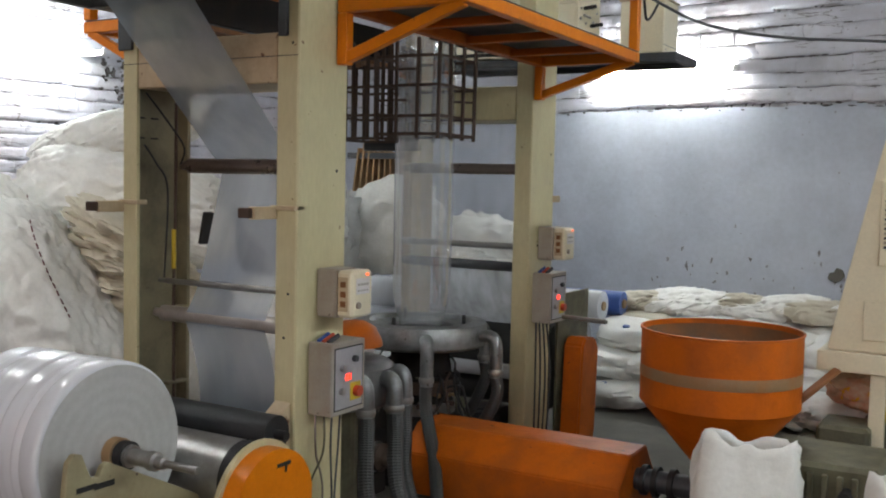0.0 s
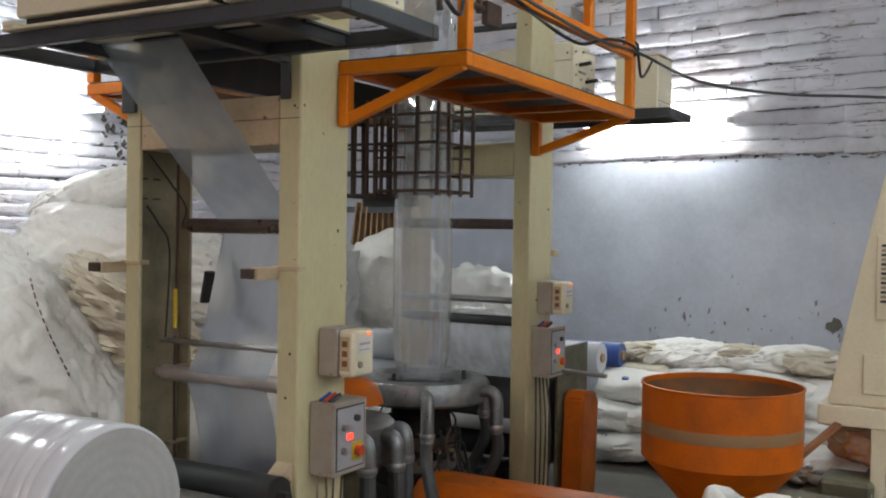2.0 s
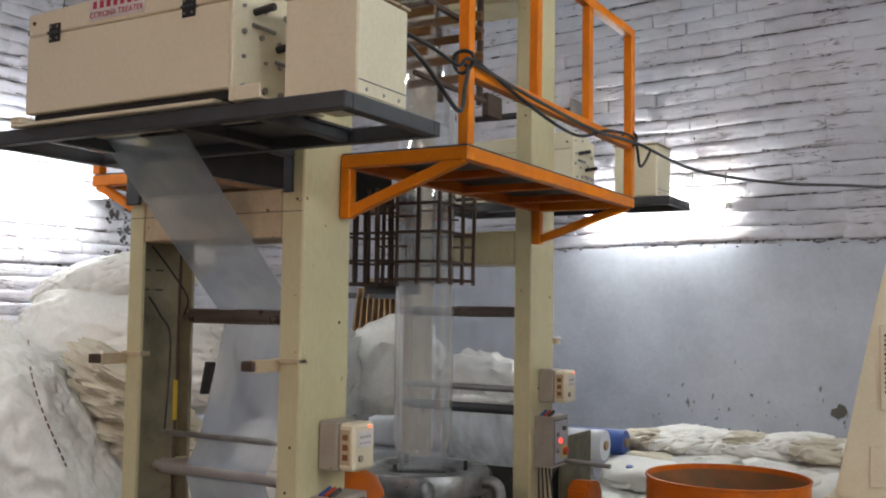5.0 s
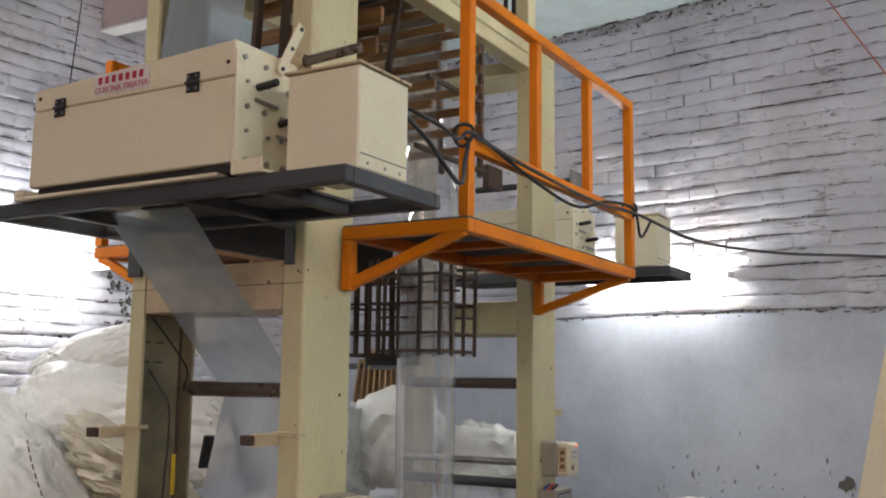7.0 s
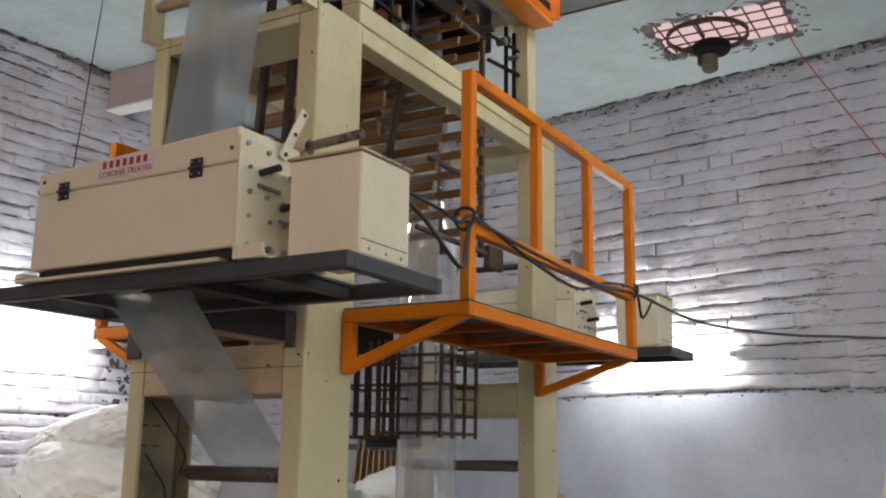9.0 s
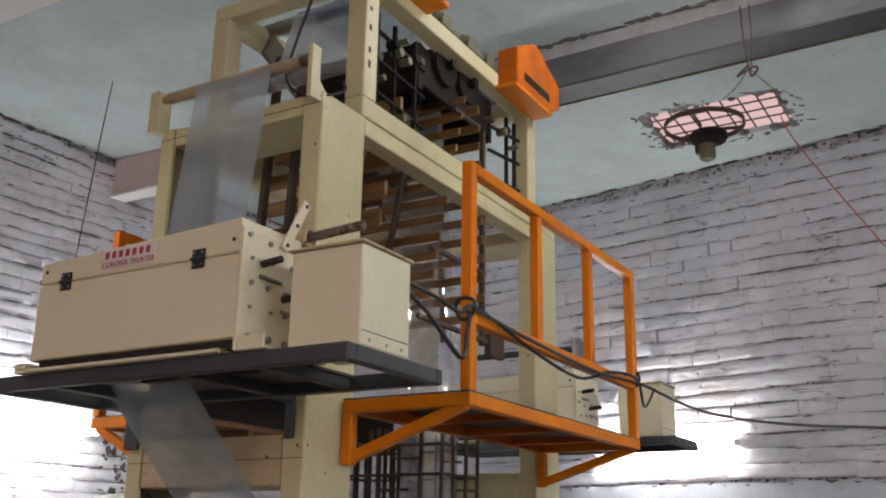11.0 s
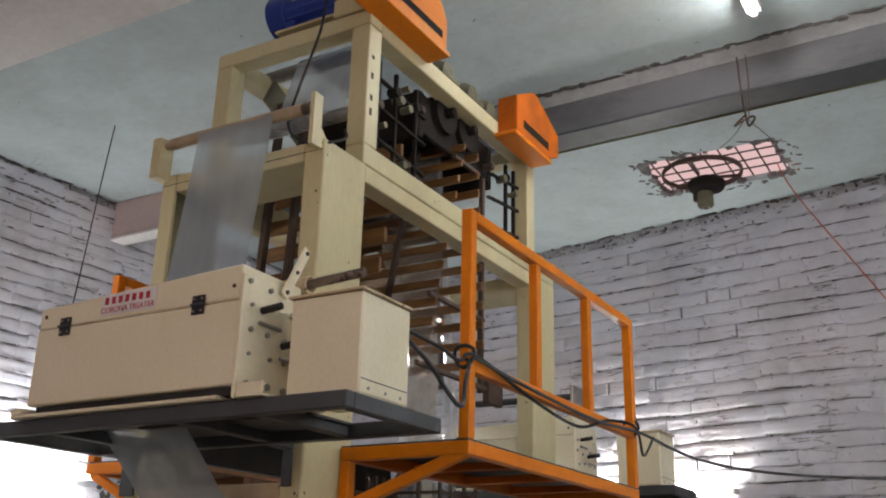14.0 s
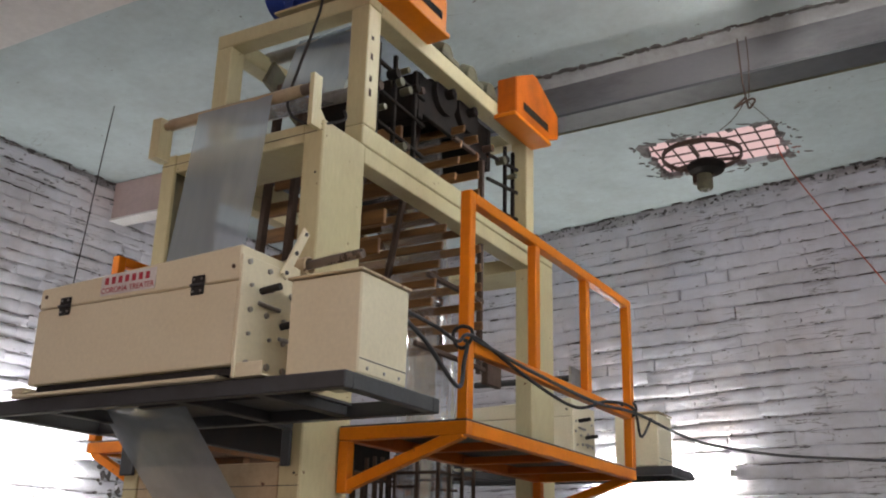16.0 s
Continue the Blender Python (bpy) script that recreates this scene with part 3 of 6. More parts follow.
while x < 5.6:                            # soot in the joint before the bedding
    w, h = random.uniform(0.03, 0.20), random.uniform(0.010, 0.036)
    y = 2.897 - 0.0314 * x + random.uniform(-0.016, 0.016)
    prism(bm, [(x + w * (0.5 + 0.5 * random.uniform(0.6, 1.1) * math.cos(q)), y + h * random.uniform(0.3, 1.2) * math.sin(q)) for q in (2 * math.pi * k / 9 for k in range(9))], CEIL - 0.006 - 0.012 * random.random(), CEIL + 0.004, "Z")
    x += w * random.uniform(0.35, 0.85)
tagged(structure(part("ceiling_seam", bm, SOOT), "dark broken sooty joint in the ceiling"), kind="stuff")
# soot and rust round the roof opening
for mm, count, cx, cy, rx, ry, name, words in ((SOOT, 44, 0.56, 4.85, 0.66, 0.47, "soot_smears", "soot smeared round the roof opening"), (RUST_STAIN, 14, 1.13, 5.10, 0.10, 0.16, "rust_stain", "rust stain beside the roof opening")):
    bm = bmesh.new()
    for k in range(count):
        a = random.random() * 6.283
        far = random.uniform(0.93, 1.12) if mm is SOOT else random.random()
        sq = max(abs(math.cos(a)), abs(math.sin(a))) ** -0.75
        x, y = cx + rx * far * sq * math.cos(a), cy + ry * far * sq * math.sin(a)
        if VX0 - 0.01 < x < VX1 + 0.01 and VY0 - 0.01 < y < VY1 + 0.01:
            continue
        r, tall = random.uniform(0.004, 0.020), random.uniform(0.8, 4.0)
        turn = random.random() * 3
        outline = []
        for j in range(9):
            q = 2 * math.pi * j / 9
            u, w = r * random.uniform(0.4, 1.3) * math.cos(q), r * tall * random.uniform(0.4, 1.3) * math.sin(q)
            outline.append((x + u * math.cos(turn) - w * math.sin(turn), y + u * math.sin(turn) + w * math.cos(turn)))
        prism(bm, outline, CEIL - 0.003 - 0.002 * random.random(), CEIL + 0.004, "Z")
    tagged(structure(part(name, bm, mm), words), kind="stuff")
hook = empty("wire_hook", (1.20, 2.965, 5.07))
part("wire", pipe(bmesh.new(), [(0, 0.0, 0.42), (0.01, -0.02, 0.2), (0.02, -0.03, 0.0), (0.03, 0.0, -0.14)], 0.006), RUST, hook)
part("knot", pipe(bmesh.new(), [(0.03, 0, -0.14), (-0.05, 0.02, -0.19), (-0.02, -0.03, -0.21), (0.06, 0.02, -0.15), (0.09, -0.02, -0.19), (0.04, 0.03, -0.21), (0.03, 0, -0.14)], 0.008), RUST, hook)
for dx, dy in ((-0.55, 1.60), (-0.10, 1.62)):
    part("tail", pipe(bmesh.new(), [(0.03, 0, -0.16), (0.03 + dx * 0.5, dy * 0.5, 0.10), (dx, dy, 0.40)], 0.004), RUST, hook)
part("second_wire", pipe(bmesh.new(), [(0.06, -0.01, 0.40), (0.07, -0.02, 0.1), (0.05, 0.0, -0.15)], 0.004), RUST, hook)
tagged(hook, "rusty wire knotted over the girder", "wire")


def tube_lamp(a, b, label, off, wide=0.05, lit=TUBE):
    """A bare fluorescent tube on its slim batten; off is the way to the wall."""
    a, b, off = Vector(a), Vector(b), Vector(off)
    lamp = empty("fluorescent_lamp", (a + b) / 2)
    c = (a + b) / 2
    d = (b - a).normalized()
    part("batten", bar(bmesh.new(), a + off - c, b + off - c, wide, 0.045), WHITE_LABEL, lamp)
    part("tube", rod(bmesh.new(), a + d * 0.03 - c, b - d * 0.03 - c, 0.018, 12), lit, lamp, "glowing white glass tube")
    for e in (a, b):
        part("holder", bar(bmesh.new(), e - c - off * 0.3, e + off - c, 0.03, 0.05), WHITE_LABEL, lamp)
    return tagged(lamp, label, "lamp", "fluorescent lamps")


tube_lamp(NORTH @ Vector((-1.28, -0.10, 2.75)), NORTH @ Vector((0.19, -0.10, 2.75)), "lit fluorescent tube on the brick wall", (0.015, 0.075, 0), 0.05, TUBE_BRIGHT)
tube_lamp(WEST @ Vector((-0.75, -0.30, 2.74)), WEST @ Vector((0.65, -0.30, 2.74)), "lit fluorescent tube above the stacked sacks", (-0.28, 0, 0))
# added lamp outside the view that brightens the front of the sacks
heap_lamp = tube_lamp((-3.5, -0.55, 3.25), (-2.25, -0.95, 3.25), "added fluorescent tube, out of view, brightening the heap of sacks", (0, 0, 0.06), 0.24)
for e in (-1, 1):
    part("suspension_rod", rod(bmesh.new(), (0.5 * e, -0.16 * e, 0.08), (0.5 * e, -0.16 * e, CEIL - 3.25), 0.006, 8), STEEL, heap_lamp)
tube_lamp((1.45, 1.22, 5.33), (1.45, 2.42, 5.33), "lit fluorescent tube under the ceiling", (0, 0, 0.04), 0.09)
for y in (-2.6, -0.6, 1.4):
    tube_lamp((5.6, y, 3.3), (5.6, y + 1.3, 3.3), "lit fluorescent tube on the plaster wall", (0.075, 0, 0), 0.05, TUBE_BRIGHT)
tube_lamp((4.2, -4.2, 5.33), (5.4, -4.2, 5.33), "lit fluorescent tube under the ceiling near the door", (0, 0, 0.04), 0.09)

# exhaust fan and grille in the roof opening
fan = empty("exhaust_fan", (0.42, 4.88, CEIL))
smooth(part("ring", lathe(bmesh.new(), [(0.35, 0.02), (0.35, -0.02), (0.332, -0.02), (0.332, 0.02), (0.35, 0.02)], seg=40), RUST, fan))
smooth(part("motor_housing", lathe(bmesh.new(), [(0.0, -0.20), (0.055, -0.20), (0.07, -0.18), (0.07, -0.06), (0.0, -0.06)], (0.0, 0.05, -0.11), seg=28), OLIVE, fan))
smooth(part("fan_hub", lathe(bmesh.new(), [(0.0, -0.06), (0.09, -0.055), (0.15, -0.03), (0.17, 0.02), (0.15, 0.05), (0.0, 0.06)], (0.02, 0.05, -0.11), seg=28), GRIMY, fan, "soot-blackened fan hub"))
for x in (-0.025, 0.03):
    part("bolt", rod(bmesh.new(), (x, 0.05, -0.325), (x, 0.05, -0.309), 0.012, 8), STEEL, fan)
part("bracket", boxes((-0.10, -0.07, 0.02, 0.08, -0.24, -0.10), (-0.10, 0.09, 0.03, 0.06, -0.185, -0.17), bevel=0.003), RUST, fan)
for k in range(3):
    a = k * 2.094 + 0.5
    part("arm", bar(bmesh.new(), (0.09 * math.cos(a), 0.09 * math.sin(a), -0.04), (0.335 * math.cos(a), 0.335 * math.sin(a), -0.015), 0.016, 0.03), RUST, fan)
tagged(fan, "rusty ceiling exhaust fan hanging in the broken opening", "fan")
grille = empty("roof_grille", (0, 0, 0))
for k in range(8):
    x = VX0 + 0.06 + k * 0.148
    part("rod", rod(bmesh.new(), (x, VY0 - 0.05, CEIL + 0.05), (x, VY1 + 0.05, CEIL + 0.05), 0.008, 8), RUST, grille)
for k in range(4):
    y = VY0 + 0.10 + k * 0.18
    part("rod", rod(bmesh.new(), (VX0 - 0.05, y, CEIL + 0.065), (VX1 + 0.05, y, CEIL + 0.065), 0.008, 8), RUST, grille)
tagged(grille, "rusty iron bar grille across the roof opening", "grille")

# ---------------------------------------------------------------- film tower
TY = 0.30                       # set-back of the top frame
PW, PD = 0.109, 0.33            # post width and depth
W, D = -0.985, 2.52             # far side and back of the tower
tower = empty("film_blowing_tower")
tagged(tower, "tall cream-painted steel tower frame of a film blowing line", "machine frame")


def post(x0, x1, y0, y1, z1, mat=CREAM):
    ob = part("post", boxes((x0, x1, y0, y1, 0.0, z1), bevel=0.006), mat, tower)
    part("base_plate", boxes((x0 - 0.06, x1 + 0.06, y0 - 0.05, y1 + 0.05, 0.0, 0.02)), CREAM_DIRTY, tower)
    return ob


for y0, y1 in ((0, PD), (2.185, D)):
    post(-PW, 0.0, y0, y1, 3.755)
    if y0:
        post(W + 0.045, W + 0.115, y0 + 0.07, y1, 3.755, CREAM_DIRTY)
# web and back flange take a darker cream for the recess shade
for y0, y1, x1, mm in ((0.0, 0.02, W + 0.085, CREAM), (0.021, PD - 0.021, W + 0.022, GREASY_SHADED), (PD - 0.02, PD, W + 0.085, GREASY_SHADED)):
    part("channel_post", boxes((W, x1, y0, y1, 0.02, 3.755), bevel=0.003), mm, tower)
# cross beams of the two faces
for y0, y1 in ((0.004, PD - 0.004), (2.189, D - 0.004)):
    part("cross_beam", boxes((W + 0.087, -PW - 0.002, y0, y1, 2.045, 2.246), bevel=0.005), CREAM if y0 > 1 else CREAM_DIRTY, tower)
    part("cross_beam", boxes((W + 0.087, -PW - 0.002, y0, y1, 3.662, 3.752), bevel=0.005), CREAM, tower)
for z in (2.150, 3.70):
    part("weld_line", boxes((W, -0.004, -0.0015, 0.0, z, z + 0.003), bevel=0), DARK, tower)
# side beams, each two channels one on the other
for x0, x1 in ((-PW, 0.0), (W, W + 0.085)):
    part("side_beam", boxes((x0 + 0.003, x1 - 0.003, PD, 2.185, 3.668, 3.752), bevel=0.004), CREAM, tower)
    part("upper_side_beam", boxes((x0, x1, TY, D, 3.757, 3.86), bevel=0.005), CREAM, tower)
# top frame, set back
for y0, y1 in ((TY, TY + 0.11), (2.12, 2.23)):
    for x0, x1 in ((-PW, 0.0), (W - 0.02, W + 0.085)):
        part("top_post", boxes((x0, x1, y0, y1, 3.862, 4.515), bevel=0.005), CREAM, tower)
    part("top_beam", boxes((W - 0.02, 0.0, y0, y1, 4.517, 4.60), bevel=0.005), CREAM, tower)
for x0, x1 in ((-PW, 0.0), (W - 0.02, W + 0.085)):
    part("top_rail", boxes((x0, x1, TY + 0.112, 2.118, 4.50, 4.60), bevel=0.005), CREAM, tower)
# small bracket ears on the front posts
for x0, x1 in ((-PW - 0.02, 0.0), (W - 0.02, W + 0.10)):
    part("bracket", boxes((x0, x1, -0.012, 0.05, 1.535, 1.555), (x0, x0 + 0.03, -0.14, 0.0, 1.50, 1.55), bevel=0.003), CREAM_DIRTY, tower)
    part("bracket_end", boxes((x0 - 0.04, x0 + 0.02, -0.16, -0.06, 1.505, 1.545)), RUST, tower)
part("bracket", boxes((0.0, 0.03, 2.50, 2.56, 1.56, 1.60)), CREAM_DIRTY, tower)
# slots, holes and chips on the posts
for z in (1.92, 1.83):
    for y in (0.06, 0.14):
        part("slot", boxes((W + 0.022, W + 0.024, y, y + 0.045, z, z + 0.007), bevel=0), BLACK, tower)
for x, y, z in ((0.001, 0.26, 1.70), (0.001, 0.25, 2.92), (0.001, 0.06, 2.98), (0.001, 2.46, 1.85), (0.001, 2.30, 3.2), (0.001, 0.2, 0.62), (0.001, 2.3, 1.3)):
    part("hole", rod(bmesh.new(), (x - 0.003, y, z), (x + 0.0015, y, z), 0.007, 10), BLACK, tower)
for x, z in ((-0.03, 2.20), (-0.04, 1.20), (-0.06, 1.02), (-0.03, 3.5)):
    part("hole", rod(bmesh.new(), (x, -0.0015, z), (x, 0.003, z), 0.006, 10), BLACK, tower)
for z in (4.33, 4.22, 4.10, 4.02):
    part("chip", boxes((0.0, 0.0015, TY + 0.03, TY + 0.05, z, z + random.uniform(0.01, 0.045)), bevel=0), RUST, tower)
part("rubber_strap", bar(bmesh.new(), (W + 0.20, 0.33, 1.50), (W + 0.16, 0.34, 1.35), 0.05, 0.02), BLACK, tower, "black rubber strap on the far post")
# a rod and pipe down the inner face of the far post
part("conduit", pipe(bmesh.new(), [(W + 0.1, 0.22, 2.0), (W + 0.12, 0.2, 1.6), (W + 0.11, 0.2, 1.0), (W + 0.11, 0.21, 0.4)], 0.007), RUST, tower)
part("marker", rod(bmesh.new(), (W + 0.12, 0.19, 1.24), (W + 0.12, 0.19, 1.42), 0.010), YELLOW, tower, "yellow-orange tube on the conduit")
for z in (0.70, 1.05):
    part("clamp", boxes((W + 0.086, W + 0.12, 0.16, 0.28, z, z + 0.015)), GREASY_SHADED, tower)


def roller(name, y, z, r, mat, x0=W + 0.06, x1=-0.05, journal=0.02, label="", parent=tower):
    bm = bmesh.new()
    lathe(bm, [(0, x0 + 0.05), (r, x0 + 0.05), (r, x1 - 0.05), (0, x1 - 0.05)], (0, y, z), "X", 28)
    rod(bm, (x0, y, z), (x1, y, z), journal, 12)
    return smooth(part(name, bm, mat, parent, label))


roller("guide_roller", 0.30, 1.715, 0.035, BROWN_ROLL, label="brown steel guide roller")
roller("guide_rod", 0.16, 1.185, 0.013, STEEL, journal=0.010)
roller("guide_roller", 0.14, 1.04, 0.036, BARE_ROLL, label="bare metal guide roller")
roller("guide_roller", 2.25, 1.755, 0.033, BROWN_ROLL, x1=-0.06)
roller("guide_rod", 2.25, 1.29, 0.013, STEEL)
roller("guide_roller", 2.25, 1.165, 0.030, DARK)
roller("lower_roller", -0.12, 0.66, 0.075, BLACK, x0=W - 0.1, x1=0.06, label="dark rubber-covered nip roller")
# front roller on upright arms at the upper beam
part("roller_arm", prism(bmesh.new(), [(-0.075, 3.70), (0.03, 3.70), (0.03, 3.757), (-0.015, 3.80), (-0.015, 3.955), (-0.075, 3.955)], -0.035, -0.012), CREAM, tower)
part("roller_arm", prism(bmesh.new(), [(-0.085, 3.72), (-0.001, 3.72), (-0.001, 3.93), (-0.085, 3.93)], W - 0.012, W + 0.045), CREAM, tower)
part("roller_sleeve", rod(bmesh.new(), (-0.16, -0.045, 3.895), (-0.05, -0.045, 3.895), 0.027, 16), BROWN_ROLL, tower)
roller("front_roller", -0.045, 3.895, 0.029, WORN_ROLL, x0=W + 0.03, x1=-0.045)
roller("guide_roller", 0.40, 4.10, 0.035, STEEL, x0=W + 0.05, x1=-0.06)
roller("guide_roller", -0.17, 2.94, 0.03, STEEL, x0=-0.80, x1=0.16)
# nip rollers at the top
roller("guide_roller", 0.645, 4.610, 0.04, STEEL, x0=W, x1=-0.05)
# plates and bars in near-black, so the top interior looks as dark as shade
for x in (W + 0.09, -0.155):
    part("nip_plate", boxes((x, x + 0.03, 0.96, 1.84, 4.26, 4.498), bevel=0.004), GRIMY, tower)
for y in (0.98, 1.80):
    part("nip_bar", boxes((W + 0.09, -0.12, y, y + 0.05, 4.22, 4.498), bevel=0.004), GRIMY, tower)
# added black plate in place of shade on the far inner side
part("far_shade_plate", boxes((W + 0.088, W + 0.10, 1.05, 2.10, 3.90, 4.24), bevel=0.003), GRIMY, tower)
part("swing_arm", bar(bmesh.new(), (W + 0.14, 0.55, 4.47), (W + 0.14, 1.05, 4.25), 0.03, 0.16), OLIVE, tower)
roller("nip_roller", 1.24, 4.46, 0.12, GRIMY, x0=W, x1=-0.04, journal=0.03)
roller("nip_roller", 1.50, 4.46, 0.12, GRIMY, x0=W, x1=-0.04, journal=0.03)
for y in (1.12, 1.42, 1.66):
    smooth(part("bearing_block", lathe(bmesh.new(), [(0, -0.06), (0.075, -0.06), (0.085, -0.02), (0.06, 0.03), (0, 0.03)], (-0.05, y, 4.655), "X", 20), OLIVE, tower))
    part("bearing_foot", boxes((-0.11, 0.0, y - 0.10, y + 0.10, 4.602, 4.64)), OLIVE, tower)

# drive motor and belt guards on top
motor = empty("drive_motor", (-0.42, 0.42, 4.80))
smooth(part("motor_body", lathe(bmesh.new(), [(0, -0.30), (0.09, -0.30), (0.125, -0.28), (0.125, -0.17), (0.118, -0.165), (0.118, 0.22), (0.09, 0.24), (0.09, 0.32), (0, 0.32)], axis="X", seg=36), BLUE, motor))
for k in range(18):
    a = k * math.pi / 9
    part("cooling_fin", bar(bmesh.new(), (-0.15, 0.117 * math.cos(a), 0.117 * math.sin(a)), (0.21, 0.117 * math.cos(a), 0.117 * math.sin(a)), 0.008, 0.02), BLUE, motor)
part("terminal_box", boxes((-0.05, 0.10, -0.06, 0.06, 0.11, 0.18)), BLUE, motor)
part("name_plate", boxes((-0.10, -0.02, -0.124, -0.12, 0.0, 0.05), bevel=0), STEEL, motor)
part("mounting_plate", boxes((-0.20, 0.40, -0.12, 0.12, -0.17, -0.155), (0.20, 0.40, -0.14, -0.12, -0.20, -0.10)), CREAM, motor)
for x in (-0.12, 0.14):
    part("foot", boxes((x - 0.03, x + 0.03, -0.10, 0.10, -0.155, -0.10)), BLUE, motor)
tagged(motor, "blue finned electric motor on top of the tower", "motor")


def belt_guard(y0, y1, z0, z1, cut, label):
    g = empty("belt_guard", (0.0, y0, z0))
    w, h = y1 - y0, z1 - z0
    outline = [(0, 0), (w * 0.70, 0), (w, h * 0.20), (w, h * 0.62), (w * 0.48, h), (w * 0.40, h), (0.0, h * 0.64)] if cut else \
        [(0, 0), (w, 0), (w, h * 0.55), (w * 0.92, h * 0.80), (w * 0.78, h * 0.95), (w * 0.6, h), (0.0, h * 0.62)]
    bm = bmesh.new()
    prism(bm, outline, 0.0, 0.13)
    bmesh.ops.bevel(bm, geom=bm.edges[:], offset=0.006, segments=2, affect="EDGES")
    part("cover", bm, ORANGE_DIRTY if cut else ORANGE, g)
    part("slot", boxes((0.129, 0.132, w * 0.16, w * (0.74 if cut else 0.92), h * 0.16, h * 0.30), bevel=0), GRIMY, g, "dark slot in the cover")
    part("flange", boxes((-0.01, 0.14, -0.03, w * (0.75 if cut else 1.0) + 0.02, -0.03, -0.002)), ORANGE, g)
    return tagged(g, label, "guard", "belt guards")


belt_guard(0.16, 0.84, 4.60, 4.93, False, "orange sheet-metal belt guard on the tower top")
belt_guard(1.70, 2.34, 4.51, 4.89, True, "orange faceted belt guard at the back of the tower top")

# ---------------------------------------------------------------- collapsing frame of slats
frame_slats = empty("film_flattener")
tagged(frame_slats, "collapsing frame of varnished wooden slats on rusty iron", "slat frame")
slat_mesh = None
for sgn, y_low, y_top in ((-1, 1.02, 1.38), (1, 1.62, 1.52)):
    for k in range(12):
        z = 3.06 + k * 0.112
        y = y_low + (y_top - y_low) * k / 11.5
        if slat_mesh is None:
            ob = part("slat", boxes((-0.44, 0.44, -0.010, 0.010, -0.024, 0.024), bevel=0.004), SLAT_WOOD, frame_slats)
            slat_mesh = ob.data
        else:
            ob = new("slat", slat_mesh)
            ob.parent = frame_slats
        ob.matrix_basis = pose(-0.478, y, z, sgn * 12)
    for x in (-0.90, -0.66, -0.34):
        part("stile", bar(bmesh.new(), (x, y_low + sgn * 0.05, 2.95), (x, y_top + sgn * 0.03, 4.40), 0.028, 0.035), RUST, frame_slats)
for z in (2.93, 3.32, 4.2):
    part("cross_bar", bar(bmesh.new(), (-0.06, 0.92 + (z - 2.9) * 0.27, z), (-0.06, 1.68 - (z - 2.9) * 0.08, z), 0.025), RUST, frame_slats)
part("side_post", boxes((-0.085, -0.055, 1.62, 1.65, 2.90, 4.20), bevel=0.003), RUST, frame_slats)
part("foot_bar", boxes((-0.10, -0.06, 1.72, 1.90, 2.86, 2.99)), RUST, frame_slats)
for x, y0, z0, y1, z1 in ((-0.80, 0.55, 3.30, 0.62, 4.40), (-0.66, 0.60, 3.20, 0.66, 4.40), (-0.22, 0.55, 3.25, 0.60, 3.70), (-0.30, 0.66, 3.25, 0.60, 4.1)):
    part("hanger_strut", bar(bmesh.new(), (x, y0, z0), (x, y1, z1), 0.035, 0.045), RUST, frame_slats)
for k in range(5):
    part("guard_board", boxes((-0.90, -0.10, 0.62 + 0.04 * k, 0.645 + 0.04 * k, 3.32 + k * 0.17, 3.40 + k * 0.17), bevel=0.004), SLAT_WOOD, frame_slats)
# adjusting screws and stay bars between the slats and the top frame
for y in (0.50, 0.66, 0.86, 1.95, 2.06):
    part("stay", bar(bmesh.new(), (-0.07, y, 3.87), (-0.07, y, 4.42), 0.022), GRIMY, frame_slats)
for z in (3.98, 4.16, 4.32):
    part("stay", bar(bmesh.new(), (-0.065, 0.42, z), (-0.065, 0.95, z - 0.03), 0.02), GRIMY, frame_slats)
    part("stay", bar(bmesh.new(), (-0.065, 1.70, z - 0.05), (-0.065, 2.12, z), 0.02), GRIMY, frame_slats)
for k in range(16):
    y = random.uniform(0.45, 1.0) if k < 10 else random.uniform(1.7, 2.1)
    z = random.uniform(3.9, 4.42)
    smooth(part("clamp_knob", rod(bmesh.new(), (-0.09, y, z), (-0.03, y, z), random.uniform(0.016, 0.03), 12), random.choice((GRIMY, OLIVE, RUST)), frame_slats))

# ---------------------------------------------------------------- bubble cage
CX, CY = -0.485, 1.77
cage = empty("bubble_cage", (CX, CY, 0))
tagged(cage, "square cage of rusty iron rods round the film bubble", "cage")
for ox, oy, rr, count in ((0.0, 0.0, 0.205, 3), (-0.40, 0.05, 0.20, 4)):
    for z in (1.92, 2.035, 2.20, 2.36):
        jit = 0.012 * math.sin(z * 40 + ox * 9)
        c = [(ox - rr, oy - rr, z + jit), (ox + rr, oy - rr, z + jit), (ox + rr, oy + rr, z + jit), (ox - rr, oy + rr, z + jit)]
        for a, b in zip(c, c[1:] + c[:1]):
            part("ring_bar", bar(bmesh.new(), a, b, 0.010, 0.016, 0), RUST, cage)
    for k in range(count):
        u = -rr + 2 * rr * k / count
        for x, y in ((u, -rr), (rr, u), (-u, rr), (-rr, -u)):
            part("upright", rod(bmesh.new(), (ox + x, oy + y, 1.905), (ox + x + 0.006 * math.sin(k * 9 + x * 40), oy + y, 2.46), 0.012, 8), RUST, cage)
for x in (-0.62, 0.15):
    part("hanger", bar(bmesh.new(), (x, -0.2, 2.46), (x, 0.4, 2.46), 0.03), RUST, cage)
